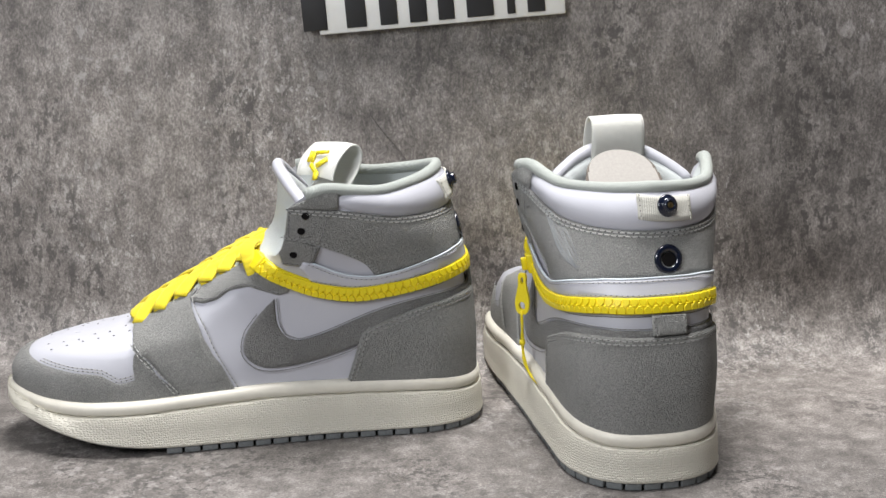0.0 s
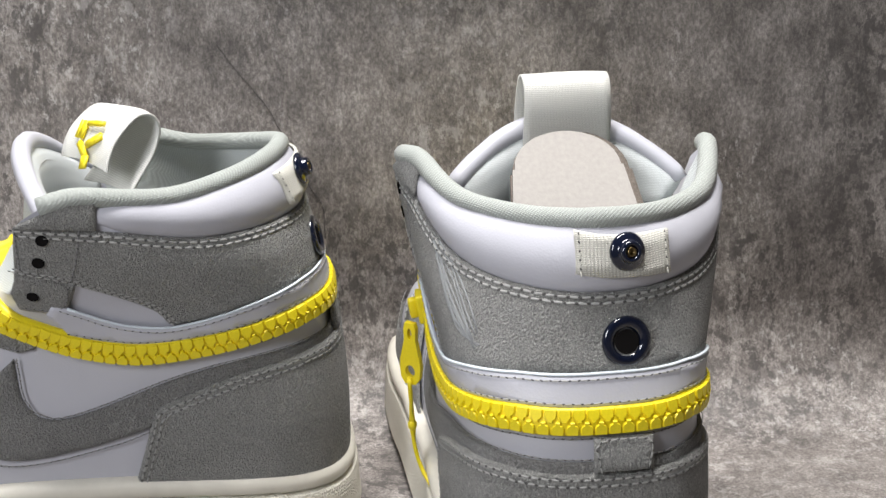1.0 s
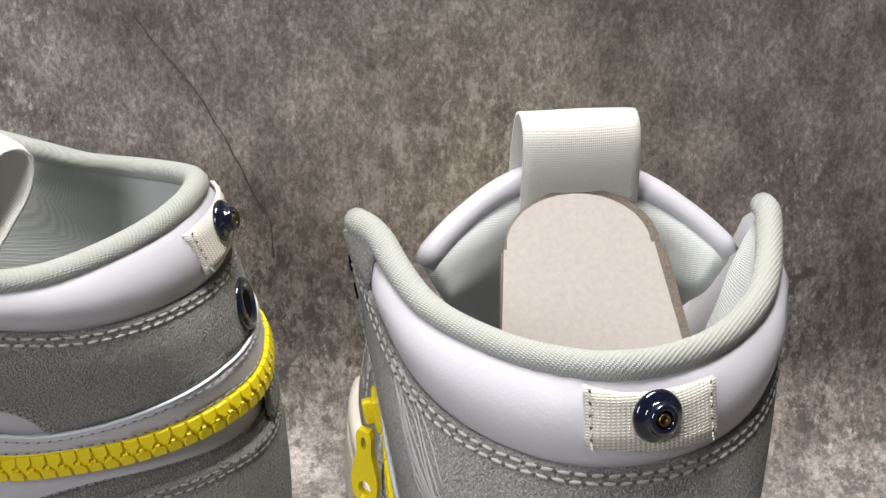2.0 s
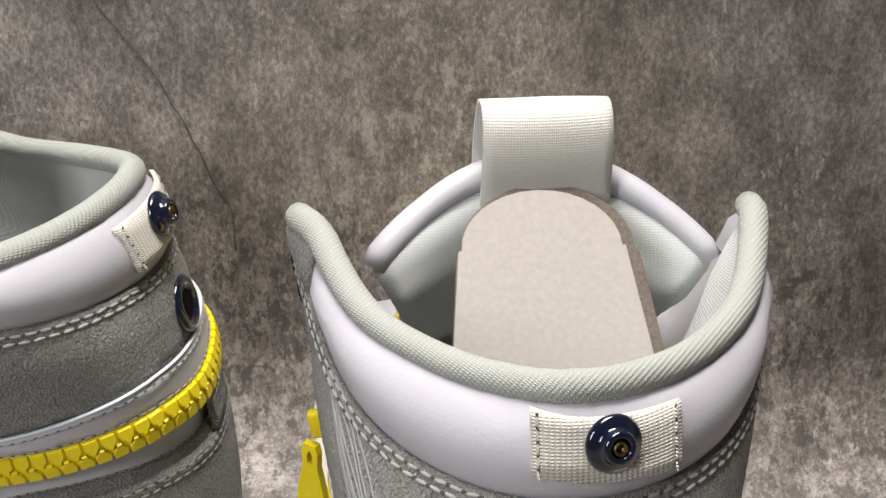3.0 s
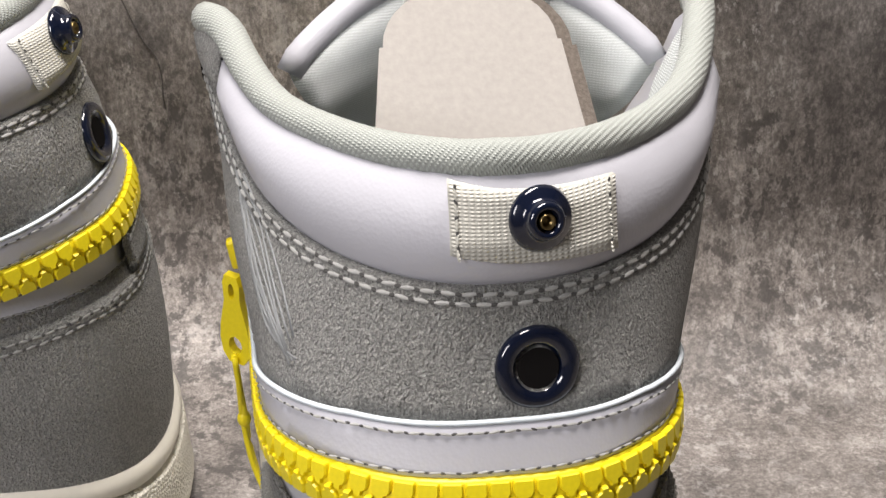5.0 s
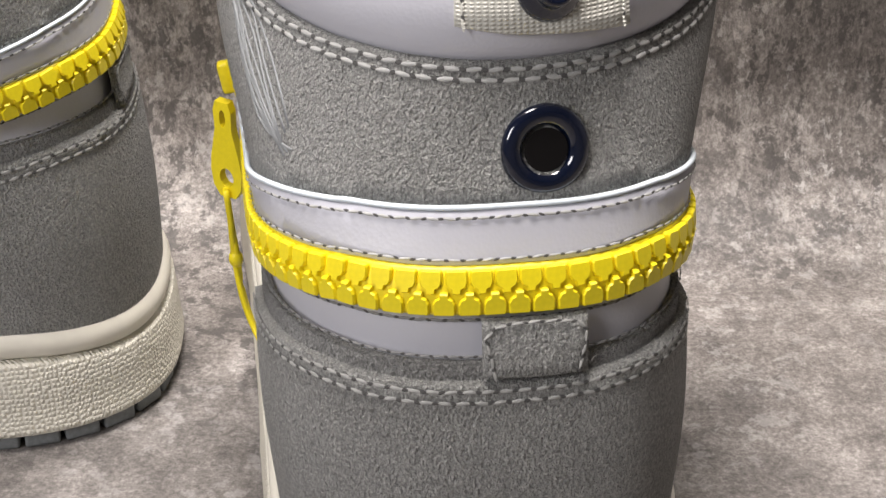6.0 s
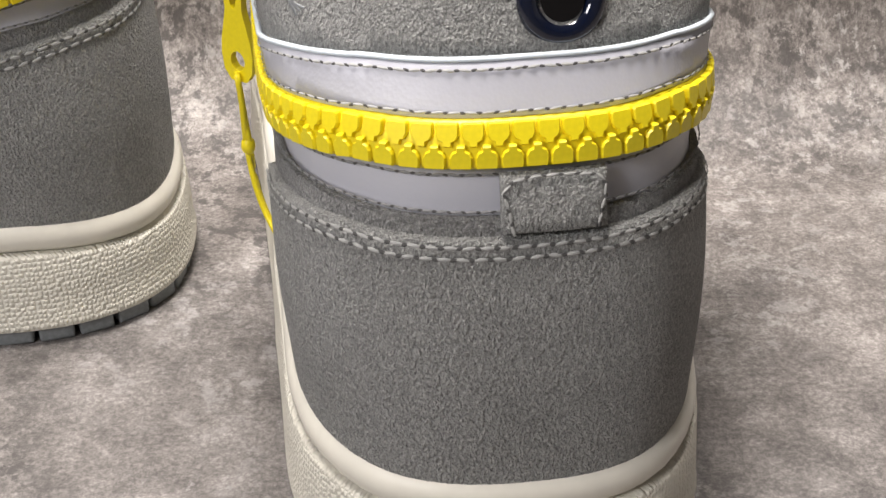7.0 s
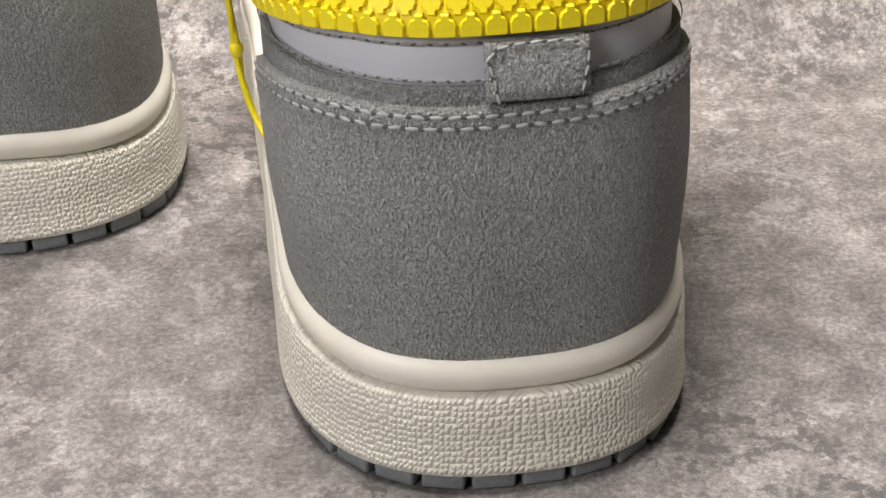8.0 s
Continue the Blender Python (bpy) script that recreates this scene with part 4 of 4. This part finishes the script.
    tagged(part("embroidery", bm, EMBROIDERY, top, "tonal grey embroidered emblem"), kind="stuff")
    settle(top, sgn, sag, lean)
    top.matrix_world = place
    return top


def fine_n(pts, n):
    """n points spread evenly along a line."""
    p = np.array(smooth_line(pts, 0.001))
    s = np.concatenate([[0], np.cumsum(np.hypot(*np.diff(p, axis=0).T))])
    u = np.linspace(0, s[-1], n)
    return list(zip(np.interp(u, s, p[:, 0]).tolist(), np.interp(u, s, p[:, 1]).tolist()))


# ---- backdrop and room ----
def backdrop():
    """One printed sheet: floor, a soft bend and a wall."""
    bm = bmesh.new()
    prof = [(-1.3 + 0.05 * k, 0.0) for k in range(30)]
    prof = [(y, z) for y, z in prof if y < 0.19]
    R = 0.060
    prof += [(0.195 + R * math.sin(t), R - R * math.cos(t)) for t in np.linspace(0, math.pi / 2 * 0.99, 14)]
    prof += [(0.2565 + 0.005 * k, 0.075 + 0.06 * k) for k in range(14)]
    rows = []
    for y, z in prof:
        k = min(1.0, max(0.0, (y - 0.08) / 0.12))
        rows.append([bm.verts.new((x, y - 0.085 * x * k, z)) for x in np.linspace(-1.1, 1.1, 45)])
    for r0, r1 in zip(rows, rows[1:]):
        for k in range(44):
            bm.faces.new((r0[k], r0[k + 1], r1[k + 1], r1[k]))
    bmesh.ops.recalc_face_normals(bm, faces=bm.faces)
    for f in bm.faces:
        if f.normal.z < -0.3:
            bmesh.ops.reverse_faces(bm, faces=bm.faces)
            break
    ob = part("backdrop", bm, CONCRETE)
    tagged(ob, "printed grey concrete-look sheet curving from table to wall", "backdrop", kind="structure")
    # hairline cracks printed on the wall
    for pts in (((-0.165, 0.192), (-0.1522, 0.1748), (-0.1424, 0.1625), (-0.1363, 0.1516), (-0.1293, 0.1389), (-0.1211, 0.1195), (-0.1143, 0.1078), (-0.1124, 0.090)),):
        bm = bmesh.new()
        line = [(x + random.uniform(-0.0006, 0.0006), 0.2561 + 0.005 * (z - 0.075) / 0.06 - 0.085 * x, z) for x, z in smooth_line(pts, 0.004)]
        tube(bm, line, [0.0001 + 0.0002 * abs(math.sin(1.7 * k)) for k in range(len(line))], 5)
        part("printed_crack", bm, CRACK, ob)
    return ob


backdrop()


def solid(name, lo, hi, mat, label, category):
    bm = bmesh.new()
    box(bm, Matrix.Translation([(a + b) / 2 for a, b in zip(lo, hi)]), *[b - a for a, b in zip(lo, hi)])
    return tagged(part(name, bm, mat, smooth=False), label, category, kind="structure")


solid("table_top", (-1.15, -1.32, -0.035), (1.15, 0.62, -0.004), WOOD, "plain wooden table top under the printed sheet", "table")
solid("floor", (-2.2, -2.4, -0.80), (2.2, 1.4, -0.75), WOOD, "plain floor of the room", "floor")
solid("ceiling", (-2.2, -2.4, 1.75), (2.2, 1.4, 1.80), PAINT, "plain painted ceiling", "ceiling")
solid("wall_north", (-2.2, 1.4, -0.75), (2.2, 1.45, 1.75), PAINT, "plain painted wall", "wall")
solid("wall_south", (-2.2, -2.45, -0.75), (2.2, -2.4, 1.75), PAINT, "plain painted wall", "wall")
solid("wall_east", (2.2, -2.4, -0.75), (2.25, 1.4, 1.75), PAINT, "plain painted wall", "wall")
solid("wall_west", (-2.25, -2.4, -0.75), (-2.2, 1.4, 1.75), PAINT, "plain painted wall", "wall")


# ---- the shoes ----
shoe(pose(-0.002, 0.0, 0.0, 0, 0, 5.9), 1, "grey and white suede high-top shoe with yellow zip, heel turned outward", 0, 0, 0.010, -0.008, -0.002, 0.003)
shoe(pose(-0.1075, 0.1530, 0.0, 0, 0, 92.0) @ Matrix.Diagonal((0.995, 0.992, 0.97, 1)), -1, "grey and white high-top shoe with yellow laces, standing side-on", -38, 32, 0.002, 0.020, 0.006, -0.007)


# ---- cardboard former inside the heel-on shoe ----
def card():
    top = new("shoe_insert")
    tagged(top, "folded grey cardboard former inside the shoe collar", "shoe insert")

    def plate(w0, w1, h, r, thick):
        bm = bmesh.new()
        pts = [(-w0, 0), (w0, 0), (w1, h - r)]
        pts += [(w1 * 0.96 * math.cos(t), h - r + r * math.sin(t)) for t in np.linspace(0.0, math.pi, 17)]
        pts += [(-w1, h - r)]
        f = [bm.verts.new((x, 0, z)) for x, z in pts]
        b = [bm.verts.new((x, thick, z)) for x, z in pts]
        bm.faces.new(f)
        bm.faces.new(b[::-1])
        for k in range(len(pts)):
            q = bm.faces.new((f[k], f[(k + 1) % len(pts)], b[(k + 1) % len(pts)], b[k]))
            q.material_index = 1
        bmesh.ops.recalc_face_normals(bm, faces=bm.faces)
        return bm
    a = part("front_flap", plate(0.032, 0.0230, 0.087, 0.017, 0.0015), [CARD, CARDEDGE], top, smooth=False)
    b = part("rear_flap", plate(0.034, 0.0255, 0.0915, 0.020, 0.002), [CARDEDGE, CARDEDGE], top, "rough brown cut edge", smooth=False)
    b.location = (0.0028, 0.007, 0.0)
    top.matrix_world = pose(-0.002, 0, 0, 0, 0, 6) @ pose(0.0060, 0.053, 0.1315, -48, 0, 0)
    return top


card()


# ---- sign on the wall ----
def sign():
    top = new("sign_board")
    tagged(top, "white sign board with bold black marks, above the shoes", "sign")
    bm = bmesh.new()
    box(bm, Matrix.Identity(4), 0.184, 0.010, 0.060, 0.001)
    part("board", bm, SIGNWHITE, top)
    for x, w in ((-0.086, 0.018), (-0.058, 0.015), (-0.036, 0.013), (-0.016, 0.013), (0.003, 0.012), (0.026, 0.020), (0.047, 0.006), (0.064, 0.013)):
        bm = bmesh.new()
        box(bm, Matrix.Translation((x * 1.1, -0.0055, -0.0045)), w, 0.002, 0.044, 0.0005)
        part("printed_mark", bm, BLACK, top, "plain black mark")
    top.matrix_world = pose(-0.110, 0.276, 0.2885, 0, -3.9, -4)
    return top


sign()
